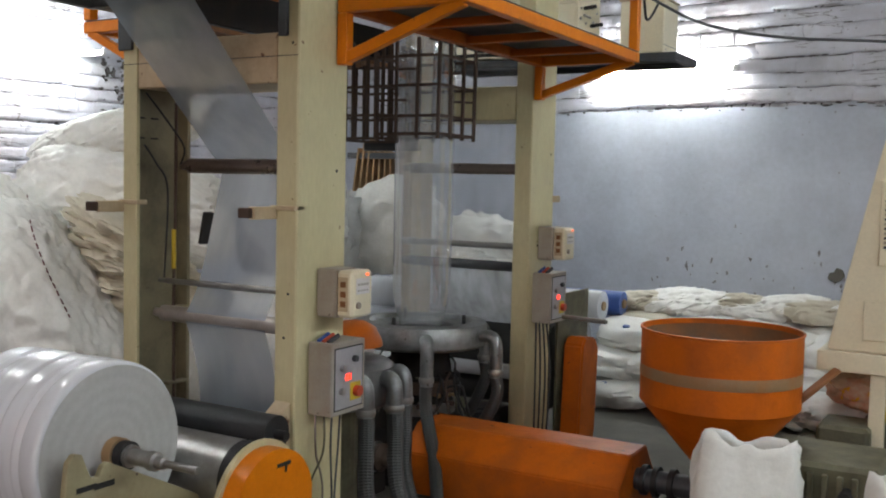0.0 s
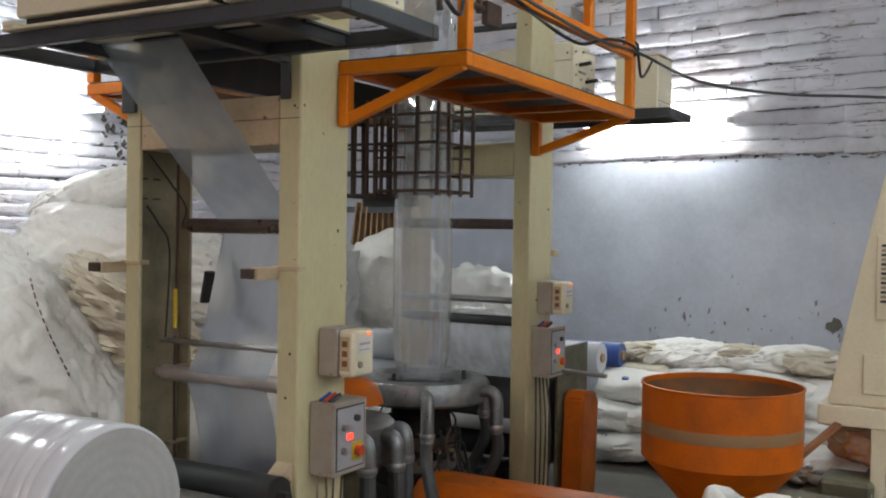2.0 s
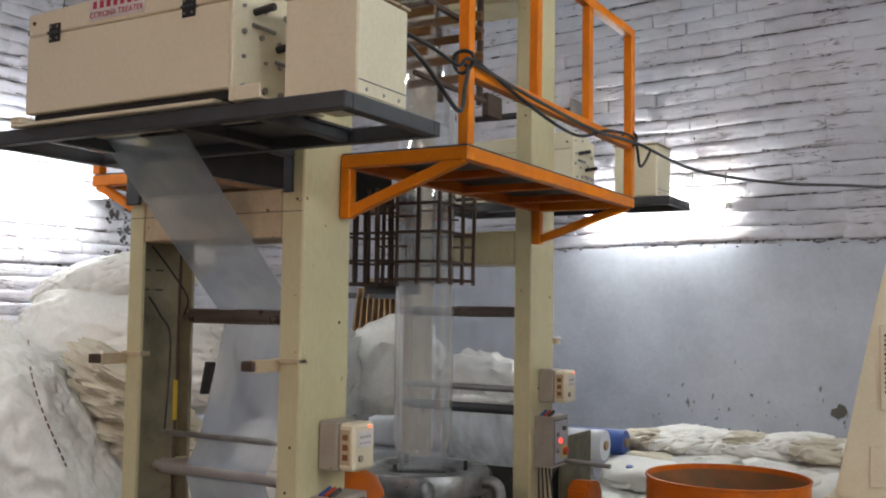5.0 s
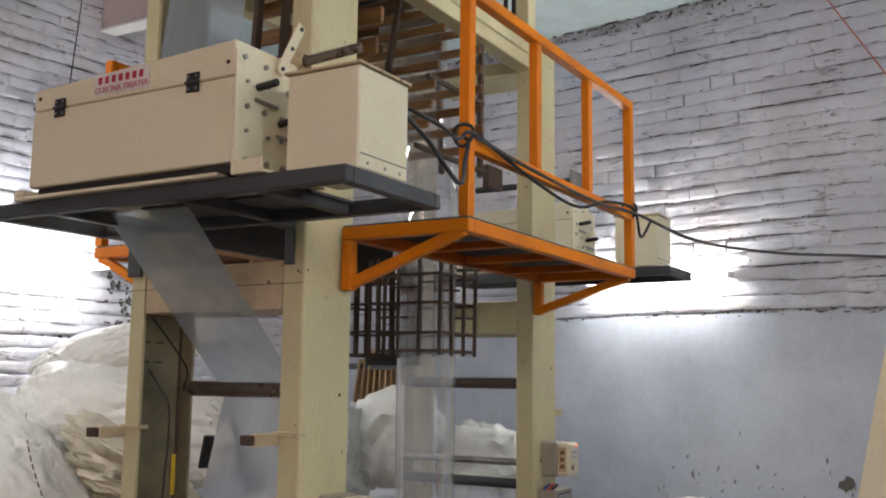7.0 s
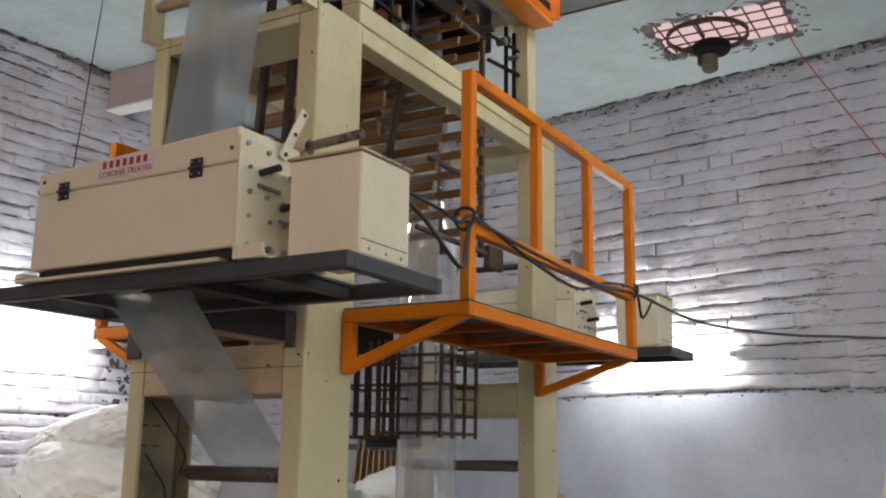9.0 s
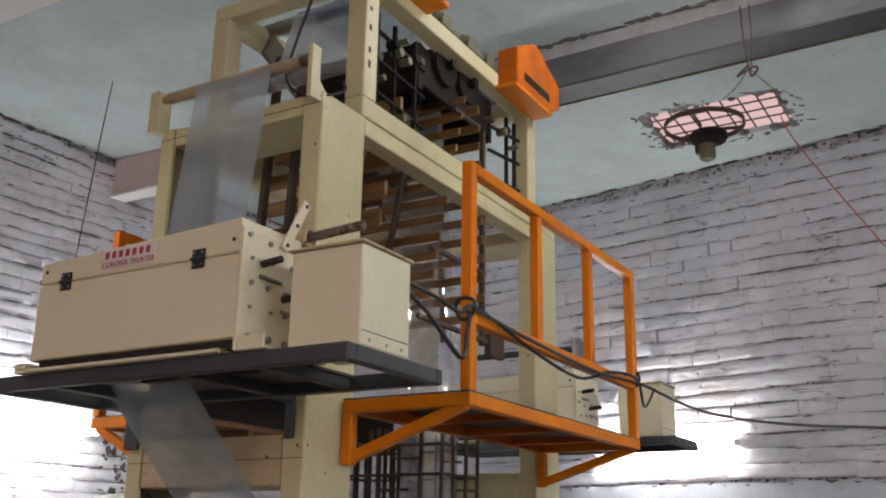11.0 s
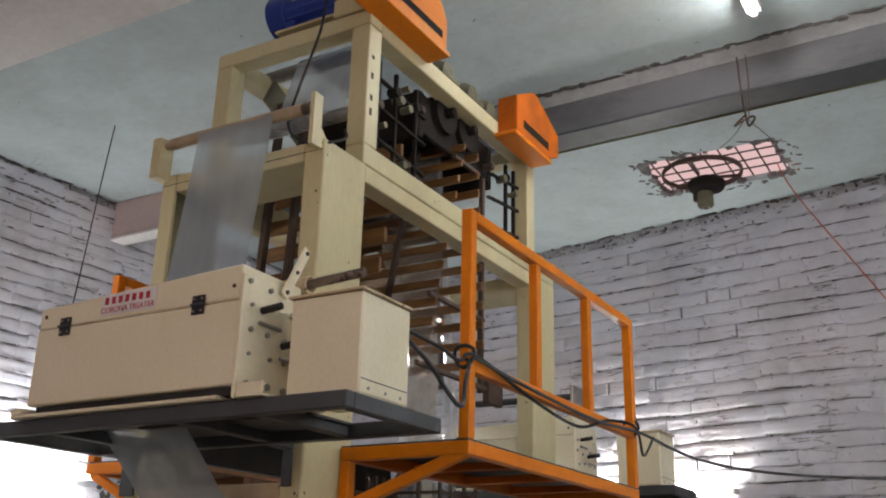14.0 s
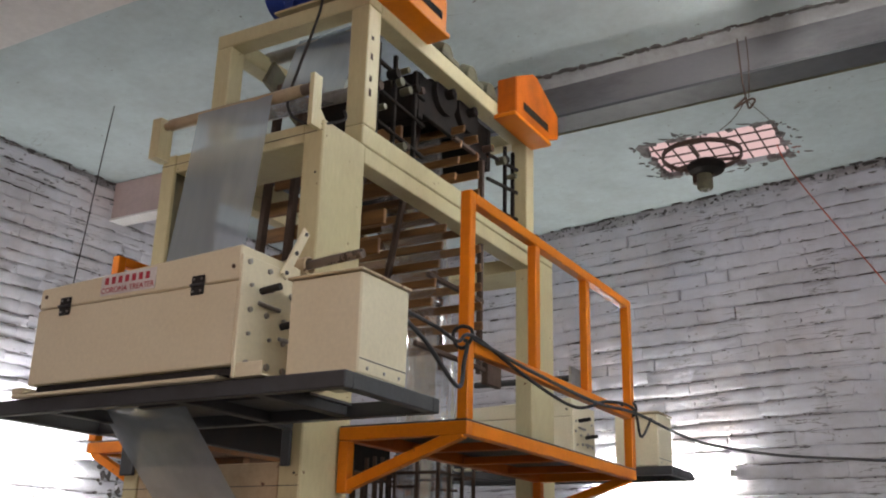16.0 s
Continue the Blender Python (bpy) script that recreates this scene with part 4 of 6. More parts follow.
for x, y, z in ((-0.02, -0.205, 2.29), (0.205, -0.1, 2.28), (0.205, 0.06, 2.13), (-0.1, -0.205, 2.12)):
    part("short_bar", rod(bmesh.new(), (x - 0.1, y, z), (x + (0.1 if y < -0.2 else 0.0), y + (0.0 if y < -0.2 else 0.12), z), 0.007, 8), RUST, cage)
part("lower_bar", bar(bmesh.new(), (-0.62, 0.30, 1.88), (-0.22, 0.30, 1.88), 0.045, 0.05), BLACK, cage)

# ---------------------------------------------------------------- film bubble and webs
bm = bmesh.new()
prof = [(0.118, 0.80), (0.122, 0.84), (0.150, 0.93), (0.168, 1.03), (0.172, 1.5), (0.171, 2.2), (0.172, 2.9)]
lathe(bm, prof, (CX, CY, 0), seg=56)
bubble = smooth(part("blown_bubble", bm, TUBE_FILM), 180)
tagged(bubble, "clear blown film bubble rising from the die", "plastic film")
bm = bmesh.new()
rings = []
for k in range(13):                       # flattening between the slats
    t = k / 12
    rx, ry = 0.172 + 0.09 * t, 0.172 * (1 - t) + 0.004
    cy = CY + (1.42 - CY) * t
    rings.append([bm.verts.new((CX - 0.02 * t + rx * math.cos(a), cy + ry * math.sin(a), 2.9 + 1.55 * t)) for a in (2 * math.pi * j / 40 for j in range(40))])
for p, q in zip(rings, rings[1:]):
    for j in range(40):
        bm.faces.new((p[j], p[(j + 1) % 40], q[(j + 1) % 40], q[j]))
tagged(smooth(part("collapsing_film", bm, TUBE_FILM), 180), "flattening clear film tube between the slats", "plastic film")

XL, XR = -0.700, -0.245


def web(path, label, seed, mat=FILM, x0=XL, x1=XR):
    return tagged(smooth(part("film_web", sheet(bmesh.new(), path, x0, x1, 10, 0.006, seed), mat), 180), label, "plastic film", "film webs")


web([(1.22, 4.63), (0.95, 4.655), (0.66, 4.655), (0.60, 4.60), (0.437, 4.12)], "clear flat film running down from the top nip", 1)
web([(0.40, 4.066), (0.2, 4.0), (-0.03, 3.932)], "clear flat film between two top rollers", 2)
web([(-0.077, 3.895), (-0.11, 3.6), (-0.19, 2.98)], "clear flat film falling to the corona treater", 3)
web([(-0.46, 2.462), (-0.30, 2.307), (-0.15, 2.161), (0.0, 2.016), (0.15, 1.871), (0.275, 1.752), (0.335, 1.725)], "clear flat film falling from the treater to the frame", 4)
web([(0.33, 1.70), (0.26, 1.45), (0.18, 1.19), (0.105, 1.06)], "clear flat film between the guide rollers", 5)
web([(0.10, 1.02), (0.145, 0.90), (0.18, 0.75), (0.20, 0.56)], "clear flat film falling to the nip roller", 6)
web([(2.35, 2.40), (2.36, 2.0), (2.285, 1.75), (2.33, 1.4), (2.285, 1.205)], "thin clear film web on the back of the tower", 7, THIN_FILM, -0.72, -0.11)
web([(2.283, 1.15), (2.36, 0.95), (2.50, 0.78)], "crinkled clear film falling to the back winder", 8, MILKY, -0.72, -0.11)

# ---------------------------------------------------------------- walkway platform
plat = empty("walkway_platform")
tagged(plat, "orange angle-iron walkway platform with a guard rail", "platform")
X0, X1, Y0, Y1, ZP, ZR = 0.005, 0.623, 0.24, 2.23, 2.355, 3.39
S = 0.05
part("edge_bar", boxes((X0, X1, Y0, Y0 + S, ZP, ZP + 0.055), bevel=0.004), ORANGE, plat)
part("edge_bar", boxes((X1 - S, X1, Y0 + S, Y1 - S, ZP, ZP + 0.055), bevel=0.004), ORANGE, plat)
part("edge_bar", boxes((X0, X1, Y1 - S, Y1, ZP, ZP + 0.055), bevel=0.004), ORANGE, plat)
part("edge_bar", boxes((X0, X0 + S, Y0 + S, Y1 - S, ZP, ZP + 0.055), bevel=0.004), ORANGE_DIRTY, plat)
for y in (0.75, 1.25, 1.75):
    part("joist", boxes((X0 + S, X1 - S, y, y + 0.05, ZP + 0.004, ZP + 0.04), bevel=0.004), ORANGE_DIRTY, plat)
part("deck", boxes((X0 + 0.004, X1 - 0.004, Y0 + 0.004, Y1 - 0.004, ZP + 0.0555, ZP + 0.062), bevel=0), DARK, plat, "dark steel deck sheet")
for y, drop in ((Y0, 0.215), (Y1 - S, 0.195)):
    part("hanger", boxes((X0, X0 + S, y, y + S, ZP - drop, ZP - 0.002), bevel=0.004), ORANGE, plat)
    part("brace", bar(bmesh.new(), (X0 + 0.03, y + S / 2, ZP - drop + 0.025), (X1 - 0.03, y + S / 2, ZP + 0.01), 0.04, 0.045), ORANGE, plat)
    part("corner_post", boxes((X1 - S, X1, y, y + S, ZP + 0.063, ZR), bevel=0.004), ORANGE, plat)
part("top_rail", boxes((X1 - S, X1, Y0 + S + 0.001, Y1 - S - 0.001, ZR - 0.05, ZR), bevel=0.004), ORANGE, plat)
part("mid_rail", boxes((X1 - S, X1, Y0 + S + 0.001, Y1 - S - 0.001, 2.69, 2.74), bevel=0.004), ORANGE, plat)
for y in (0.90, 1.54):
    part("baluster", boxes((X1 - S + 0.003, X1 - 0.003, y, y + 0.05, 2.741, ZR - 0.051), bevel=0.004), ORANGE, plat)

far_plat = empty("far_walkway_platform")
tagged(far_plat, "orange walkway platform on the far side of the tower", "platform")
part("edge_bar", boxes((W - 0.55, W - 0.005, 0.24, 0.29, 2.355, 2.41)), ORANGE, far_plat)
part("edge_bar", boxes((W - 0.55, W - 0.50, 0.29, 2.2, 2.355, 2.41)), ORANGE, far_plat)
part("deck", boxes((W - 0.54, W - 0.01, 0.25, 2.2, 2.411, 2.417), bevel=0), DARK, far_plat)
part("inner_beam", boxes((W - 0.05, W - 0.008, 0.30, 2.18, 2.418, 2.61), bevel=0.004), GRIMY, far_plat, "grimy black inner beam")
part("inner_rail", boxes((W - 0.045, W - 0.012, 0.40, 1.10, 2.612, 2.64), bevel=0.003), ORANGE_DIRTY, far_plat)
part("deck_lining", boxes((W - 0.495, W - 0.01, 0.295, 2.19, 2.385, 2.409), bevel=0.002), LINING, far_plat, "rust-brown underside of the deck")
for y in (0.80, 1.30, 1.80):
    part("joist", boxes((W - 0.49, W - 0.015, y, y + 0.05, 2.35, 2.384), bevel=0.003), LINING, far_plat)
part("hanger", boxes((W - 0.055, W - 0.005, 0.24, 0.29, 2.10, 2.353)), ORANGE, far_plat)
part("brace", bar(bmesh.new(), (W - 0.03, 0.265, 2.12), (W - 0.52, 0.265, 2.36), 0.04), ORANGE, far_plat)
part("corner_post", boxes((W - 0.55, W - 0.50, 0.24, 0.29, 2.418, 3.39)), ORANGE, far_plat)
part("top_rail", boxes((W - 0.55, W - 0.50, 0.29, 2.2, 3.34, 3.39)), ORANGE, far_plat)

# ---------------------------------------------------------------- corona treater on its tray


def tray(x0, x1, y0, y1, z, label, m=None):
    t = empty("treater_tray")
    for a, b, c, d in ((x0, x1, y0, y0 + 0.045), (x0, x1, y1 - 0.045, y1), (x0, x0 + 0.045, y0 + 0.045, y1 - 0.045), (x1 - 0.045, x1, y0 + 0.045, y1 - 0.045)):
        part("angle_bar", boxes((a, b, c, d, z - 0.055, z)), DARK, t)
    for x in (x0 + 0.30, x0 + 0.95, x1 - 0.42):
        part("cross_bar", boxes((x, x + 0.05, y0 + 0.046, y1 - 0.046, z - 0.05, z - 0.004)), DARK, t)
    part("tray_plate", boxes((x0 + 0.55, x1 - 0.35, y0 + 0.28, y1 - 0.046, z - 0.012, z - 0.002), bevel=0), DARK, t)
    for x, w, drop in ((-0.092, 0.045, 0.20), (W - 0.015, 0.085, 0.215)):
        part("support_arm", boxes((x, x + w, -0.02, -0.002, z - drop, z - 0.056), (x, x + w, y1, -0.001, z - 0.055, z)), DARK, t)
    if m is not None:
        t.matrix_basis = m
    return tagged(t, label, "tray")


def treater(label, m=None, front=True):
    t = empty("corona_treater")
    x0, x1, y0, y1, z0, z1, s = -0.745, 0.272, -0.75, -0.42, 2.445, 2.85, 2.765
    part("housing", boxes((x0, x1, y0, y1, z0 + 0.026, s - 0.002), bevel=0.005), CREAM_CLEAN, t)
    bm = boxes((x0, x1, y0 + 0.001, y1, s + 0.002, z1), bevel=0.006)
    for v in bm.verts:                    # the lid rises towards the drive end
        if v.co.z > s + 0.03:
            v.co.z += 0.042 * (v.co.x - x0) / (x1 - x0)
    lid = part("lid", bm, CREAM_CLEAN, t)
    part("plinth", boxes((x0 - 0.08, x1 - 0.06, y0 - 0.004, y1 + 0.05, z0 - 0.018, z0 - 0.004), (x0 - 0.08, x0 - 0.02, y0 - 0.004, y1, z0 - 0.003, z0 + 0.02)), CREAM_CLEAN, t)
    # black sheet stands in for the shade between plinth and housing
    part("gap_shade", boxes((x0 + 0.02, x1 - 0.02, y0 + 0.03, y1, z0 - 0.003, z0 + 0.025), bevel=0), BLACK, t)
    plate = part("side_plate", boxes((x1 + 0.002, x1 + 0.016, y0 - 0.005, -0.36, z0 - 0.02, z1 + 0.005), bevel=0.003), CREAM_CLEAN, t)
    part("drive_shelf", boxes((x1 + 0.017, x1 + 0.13, y0 + 0.01, -0.40, z0 - 0.018, z0 - 0.010), (x1 + 0.017, x1 + 0.13, y0 + 0.002, y0 + 0.009, z0 - 0.018, z0 + 0.03), bevel=0.002), CREAM_CLEAN, t)
    for k in range(18):
        y = y0 + 0.04 + (k % 4) * 0.10 + random.uniform(-0.02, 0.02)
        z = z0 + 0.05 + (k // 4) * 0.085 + random.uniform(-0.015, 0.015)
        part("bolt", rod(bmesh.new(), (x1 + 0.0165, y, z), (x1 + 0.026, y, z), random.choice((0.007, 0.010, 0.013)), 6), STEEL, plate)
    for y, z in ((y0 + 0.10, 2.745), (y0 + 0.22, 2.645)):
        part("handle_knob", rod(bmesh.new(), (x1 + 0.017, y, z), (x1 + 0.10, y, z + 0.008), 0.013, 12), BLACK, plate, "black plastic grip")
        part("handle_plate", boxes((x1 + 0.017, x1 + 0.03, y - 0.02, y + 0.10, z - 0.055, z - 0.04)), STEEL, plate)
    for x in (x0 + 0.155, x1 - 0.185):
        hinge = part("hinge", boxes((x - 0.03, x + 0.03, y0 - 0.006, y0 - 0.001, s - 0.035, s + 0.035), bevel=0.002), BLACK, t, "black leaf hinge")
        part("hinge_pin", rod(bmesh.new(), (x - 0.03, y0 - 0.009, s), (x + 0.03, y0 - 0.009, s), 0.006, 8), DARK, hinge)
        for dx in (-0.018, 0.018):
            for dz in (-0.022, 0.022):
                part("screw", rod(bmesh.new(), (x + dx, y0 - 0.006, s + dz), (x + dx, y0 - 0.0085, s + dz), 0.005, 8), STEEL, hinge)
    part("latch_pin", rod(bmesh.new(), (x0 - 0.012, y0 + 0.02, s + 0.02), (x0, y0 + 0.02, s + 0.02), 0.012, 8), BLACK, t)
    for x in (x0 + 0.035, x1 - 0.03):
        part("screw", rod(bmesh.new(), (x, y0 - 0.002, z1 - 0.035), (x, y0 + 0.002, z1 - 0.035), 0.008, 8), RUST, lid)
    if front:
        label_plate = part("name_label", boxes((-0.405, -0.125, y0 - 0.003, y0, 2.782, 2.862), bevel=0), WHITE_LABEL, t, "white label with red letters")
        part("maker_mark", boxes(*[(-0.385 + k * 0.035, -0.385 + k * 0.035 + 0.019, y0 - 0.0045, y0 - 0.003, 2.823, 2.850) for k in range(7)], bevel=0), RED_LETTER, label_plate, "row of red letter blocks")
        fc = bpy.data.curves.new("words", "FONT")
        fc.body, fc.size, fc.align_x, fc.extrude = "CORONA TREATER", 0.031, "CENTER", 0.0005
        words = new("words", fc)
        words.matrix_basis = pose(-0.265, y0 - 0.0042, 2.790, 90)
        fc.materials.append(RED_LETTER)
        dg = bpy.context.evaluated_depsgraph_get()
        me = bpy.data.meshes.new_from_object(words.evaluated_get(dg))
        me.transform(words.matrix_basis)
        bpy.data.objects.remove(words)
        ob = new("lettering", me)
        ob.parent = label_plate
        smooth(part("top_tube", rod(bmesh.new(), (x0 + 0.1, -0.40, z1 + 0.03), (x1 - 0.08, -0.40, z1 + 0.055), 0.024, 16), BROWN_ROLL, t))
        smooth(part("tube_collar", lathe(bmesh.new(), [(0, -0.06), (0.034, -0.06), (0.036, 0.05), (0.030, 0.055), (0.022, 0.03), (0, 0.03)], (x1 - 0.03, -0.40, z1 + 0.058), "X", 20), CREAM_DIRTY, t, "worn cream roller collar"))
        smooth(part("brown_sleeve", rod(bmesh.new(), (x1 + 0.0, -0.40, z1 + 0.06), (x1 + 0.26, -0.40, z1 + 0.075), 0.018, 16, 0.018), BROWN_ROLL, t))
        arm = part("arm_link", boxes((-0.006, 0.006, -0.02, 0.02, -0.12, 0.12), bevel=0.004), CREAM_CLEAN, t)
        arm.matrix_basis = pose(0.302, -0.50, 2.925, -29)
        for zz in (-0.10, 0.0, 0.10):
            part("bolt", rod(bmesh.new(), (0.0055, 0, zz), (0.011, 0, zz), 0.008, 8), DARK, arm)
    if m is not None:
        t.matrix_basis = m
    return tagged(t, label, "corona treater", "corona treaters")


def power_box(label, m=None):
    b = empty("power_box")
    part("case", boxes((0.42, 0.712, -0.652, -0.36, 2.428, 2.765), bevel=0.006), CREAM_CLEAN, b)
    part("lid", boxes((0.408, 0.719, -0.661, -0.353, 2.768, 2.777), bevel=0.002), CREAM_DIRTY, b, "thin cream sheet-metal lid")
    part("seam", boxes((0.7125, 0.714, -0.645, -0.37, 2.475, 2.478), bevel=0), DARK, b)
    for y in (-0.60, -0.50, -0.41):
        part("screw", rod(bmesh.new(), (0.712, y, 2.45), (0.715, y, 2.45), 0.006, 8), STEEL, b)
    part("cable_gland", rod(bmesh.new(), (0.60, -0.36, 2.74), (0.60, -0.31, 2.74), 0.022, 12), RED_PRINT, b)
    if m is not None:
        b.matrix_basis = m
    return tagged(b, label, "box", "treater power boxes")


tray(-1.02, 0.715, -0.72, -0.135, 2.427, "dark steel angle-iron tray carrying the corona treater")
treater("cream sheet-metal corona treater with hinged lid")
power_box("cream steel power box beside the corona treater")
treater("second cream corona treater behind the tower", pose(-0.36, 3.75, 0.10), front=False)
power_box("second cream power box behind the tower", pose(-0.225, 3.72, 0.10))
back_tray = empty("back_tray")
for a in ((-1.1, 0.60, 2.98, 3.02), (-1.1, 0.60, 3.42, 3.46), (0.56, 0.60, 3.02, 3.42), (-1.1, -1.06, 3.02, 3.42)):
    part("angle_bar", boxes((*a, 2.46, 2.515)), DARK, back_tray)
part("tray_plate", boxes((-0.95, 0.55, 3.03, 3.41, 2.50, 2.512), bevel=0), DARK, back_tray)
for x in (-0.95, -0.10):
    part("support_arm", boxes((x, x + 0.05, D, 2.98, 2.462, 2.512)), DARK, back_tray)
tagged(back_tray, "dark steel tray behind the tower", "tray")
bm = bmesh.new()
rod(bm, (-0.66, 2.70, 3.06), (0.12, 2.70, 3.06), 0.022, 14)
br = smooth(part("back_roller", bm, DARK))
part("arm", boxes((0.10, 0.12, 2.52, 2.74, 2.98, 3.10)), STEEL, br)
tagged(br, "dark guide roller on the back of the tower", "roller")

# ---------------------------------------------------------------- control boxes


def control_panel(y, z, label):
    p = empty("control_panel", (0, y, z))
    p.matrix_basis = pose(0, y, z) @ Matrix.Diagonal((0.82, 1, 1, 1))
    part("case", boxes((0.004, 0.15, 0.0, 0.235, 0.0, 0.30), bevel=0.004), PANEL_FACE, p)
    part("panel_border", boxes((0.1505, 0.152, 0.018, 0.218, 0.02, 0.28), bevel=0), BLACK, p)
    part("panel_plate", boxes((0.1525, 0.154, 0.024, 0.212, 0.026, 0.274), bevel=0), PLATE_GREY, p)
    part("display", boxes((0.1545, 0.158, 0.092, 0.107, 0.14, 0.166), (0.1545, 0.158, 0.113, 0.128, 0.14, 0.166), bevel=0), LED, p, "glowing red digital display")
    part("switch_plate", boxes((0.1545, 0.157, 0.125, 0.20, 0.05, 0.125), bevel=0.001), YELLOW, p, "yellow emergency-stop plate")
    smooth(part("stop_button", rod(bmesh.new(), (0.157, 0.163, 0.088), (0.185, 0.163, 0.088), 0.023, 18), RED_PRINT, p, "red mushroom button"))
    for yy, zz in ((0.06, 0.10), (0.065, 0.195), (0.15, 0.225)):
        smooth(part("knob", rod(bmesh.new(), (0.1545, yy, zz), (0.175, yy, zz), 0.014, 14), DARK if zz > 0.2 else STEEL, p))
    part("door_lip", boxes((0.1, 0.149, -0.004, -0.001, 0.005, 0.295), bevel=0), PANEL_FACE, p)
    for k, mm in enumerate((BLUE_PRINT, RED_PRINT, DARK)):
        part("cable_gland", rod(bmesh.new(), (0.04 + 0.03 * k, 0.03, 0.30), (0.05 + 0.03 * k, 0.09, 0.325), 0.011, 8), mm, p)
    return tagged(p, label, "control panel", "control panels")


def inverter(y, z, label):
    v = empty("inverter_drive", (0, y, z))
    part("back_case", boxes((0.002, 0.10, 0.0, 0.155, 0.0, 0.20), bevel=0.008), PANEL_FACE, v)
    part("front_cover", boxes((0.101, 0.18, 0.004, 0.151, 0.004, 0.196), bevel=0.012), CREAM_CLEAN, v)
    part("keypad", boxes((0.1805, 0.183, 0.03, 0.125, 0.10, 0.165), bevel=0.001), WHITE_LABEL, v, "pale keypad panel")
    for k in range(4):
        part("keypad_mark", boxes((0.1832, 0.184, 0.04 + 0.02 * k, 0.052 + 0.02 * k, 0.112, 0.118), (0.1832, 0.184, 0.04 + 0.02 * k, 0.054 + 0.02 * k, 0.135, 0.145), bevel=0), PANEL_FACE, v)
    part("terminal_cover", boxes((0.112, 0.160, 0.0015, 0.0035, 0.03, 0.17), bevel=0), CREAM_DIRTY, v, "stained recessed terminal cover")
    for k in range(3):
        part("vent_slot", boxes((0.124, 0.150, -0.0005, 0.001, 0.048 + k * 0.04, 0.072 + k * 0.04), bevel=0), LINING, v)
    smooth(part("dial", rod(bmesh.new(), (0.1805, 0.045, 0.055), (0.188, 0.045, 0.055), 0.014, 14), PANEL_FACE, v))
    part("pilot", boxes((0.181, 0.184, 0.10, 0.115, 0.175, 0.185), bevel=0), LAMP_RED, v, "small red pilot light")
    return tagged(v, label, "inverter", "inverter drives")


control_panel(0.08, 0.70, "grey steel control panel with a red display on the tower post")
inverter(0.13, 1.10, "cream plastic inverter drive on the tower post")
control_panel(2.24, 0.84, "grey control panel with red lights on the back post")
inverter(2.30, 1.215, "cream inverter drive on the back post")
lever = rod(bmesh.new(), (0.14, 2.40, 0.87), (0.44, 2.34, 0.87), 0.014, 12)
tagged(smooth(part("handle_bar", lever, STEEL)), "steel crank bar sticking out of the back post", "handle")

# wires below the panel
for k in range(4):
    cable("wire", [(0.03 + 0.02 * k, 0.10 + 0.03 * k, 0.71), (0.05 + 0.015 * k, 0.08 + 0.03 * k, 0.55), (0.02 + 0.035 * k + 0.04 * math.sin(k * 5), 0.12 + 0.05 * math.cos(k * 3), 0.35), (0.03 + 0.02 * k, 0.1 + 0.03 * k, 0.03)], 0.0045, random.choice((DARK, BROWN_ROLL, OLIVE)), "thin dusty wire hanging below the control panel")
for k in range(4):
    cable("wire", [(0.03, 2.25 + 0.05 * k, 0.84), (0.035 + 0.01 * k, 2.25 + 0.05 * k, 0.5), (0.04, 2.24 + 0.055 * k, 0.03)], 0.006, random.choice((DARK, CREAM_DIRTY, OLIVE)), "dusty wire on the back post")

# ---------------------------------------------------------------- die and air ring
die = empty("air_ring_die", (CX, CY, 0))
tagged(die, "cast aluminium air ring on the film die with hose ports", "film die")
smooth(part("air_ring", lathe(bmesh.new(), [(0.16, 0.73), (0.37, 0.73), (0.385, 0.745), (0.385, 0.85), (0.378, 0.862), (0.30, 0.868), (0.285, 0.845), (0.20, 0.835), (0.19, 0.80), (0.165, 0.80), (0.155, 0.83), (0.16, 0.73)], seg=56), ALU, die))
smooth(part("die_body", lathe(bmesh.new(), [(0, 0.12), (0.19, 0.12), (0.20, 0.3), (0.17, 0.32), (0.17, 0.5), (0.19, 0.52), (0.15, 0.82), (0, 0.82)], seg=32), GRIMY, die))
# added base, black to stand for the shade below the air ring
smooth(part("die_base", lathe(bmesh.new(), [(0, 0.0), (0.44, 0.0), (0.44, 0.20), (0.40, 0.24), (0.26, 0.26), (0.22, 0.34), (0, 0.34)], seg=36), GRIMY, die, "black base added to fill the shaded space under the die"))
for k in range(22):                       # heater leads looping round the body
    a, a2 = random.random() * 6.283, random.uniform(-0.7, 0.7)
    z0, z1, r0 = random.uniform(0.30, 0.5), random.uniform(0.48, 0.70), random.uniform(0.21, 0.30)
    smooth(part("heater_lead", pipe(bmesh.new(), [(0.2 * math.cos(a), 0.2 * math.sin(a), z1), (r0 * math.cos(a + a2 * 0.5), r0 * math.sin(a + a2 * 0.5), (z0 + z1) / 2 + 0.05), (r0 * math.cos(a + a2), r0 * math.sin(a + a2), z0), (0.34 * math.cos(a + a2), 0.34 * math.sin(a + a2), 0.24)], random.uniform(0.004, 0.008), 6, 5), random.choice((RUST, BLACK, DARK, OLIVE, GRIMY)), die))
for k in range(12):
    a = k * math.pi / 6
    part("heater_bolt", rod(bmesh.new(), (0.165 * math.cos(a), 0.165 * math.sin(a), 0.40 + 0.06 * (k % 2)), (0.23 * math.cos(a), 0.23 * math.sin(a), 0.40 + 0.06 * (k % 2)), 0.014, 8), random.choice((RUST, STEEL, CARD)), die)
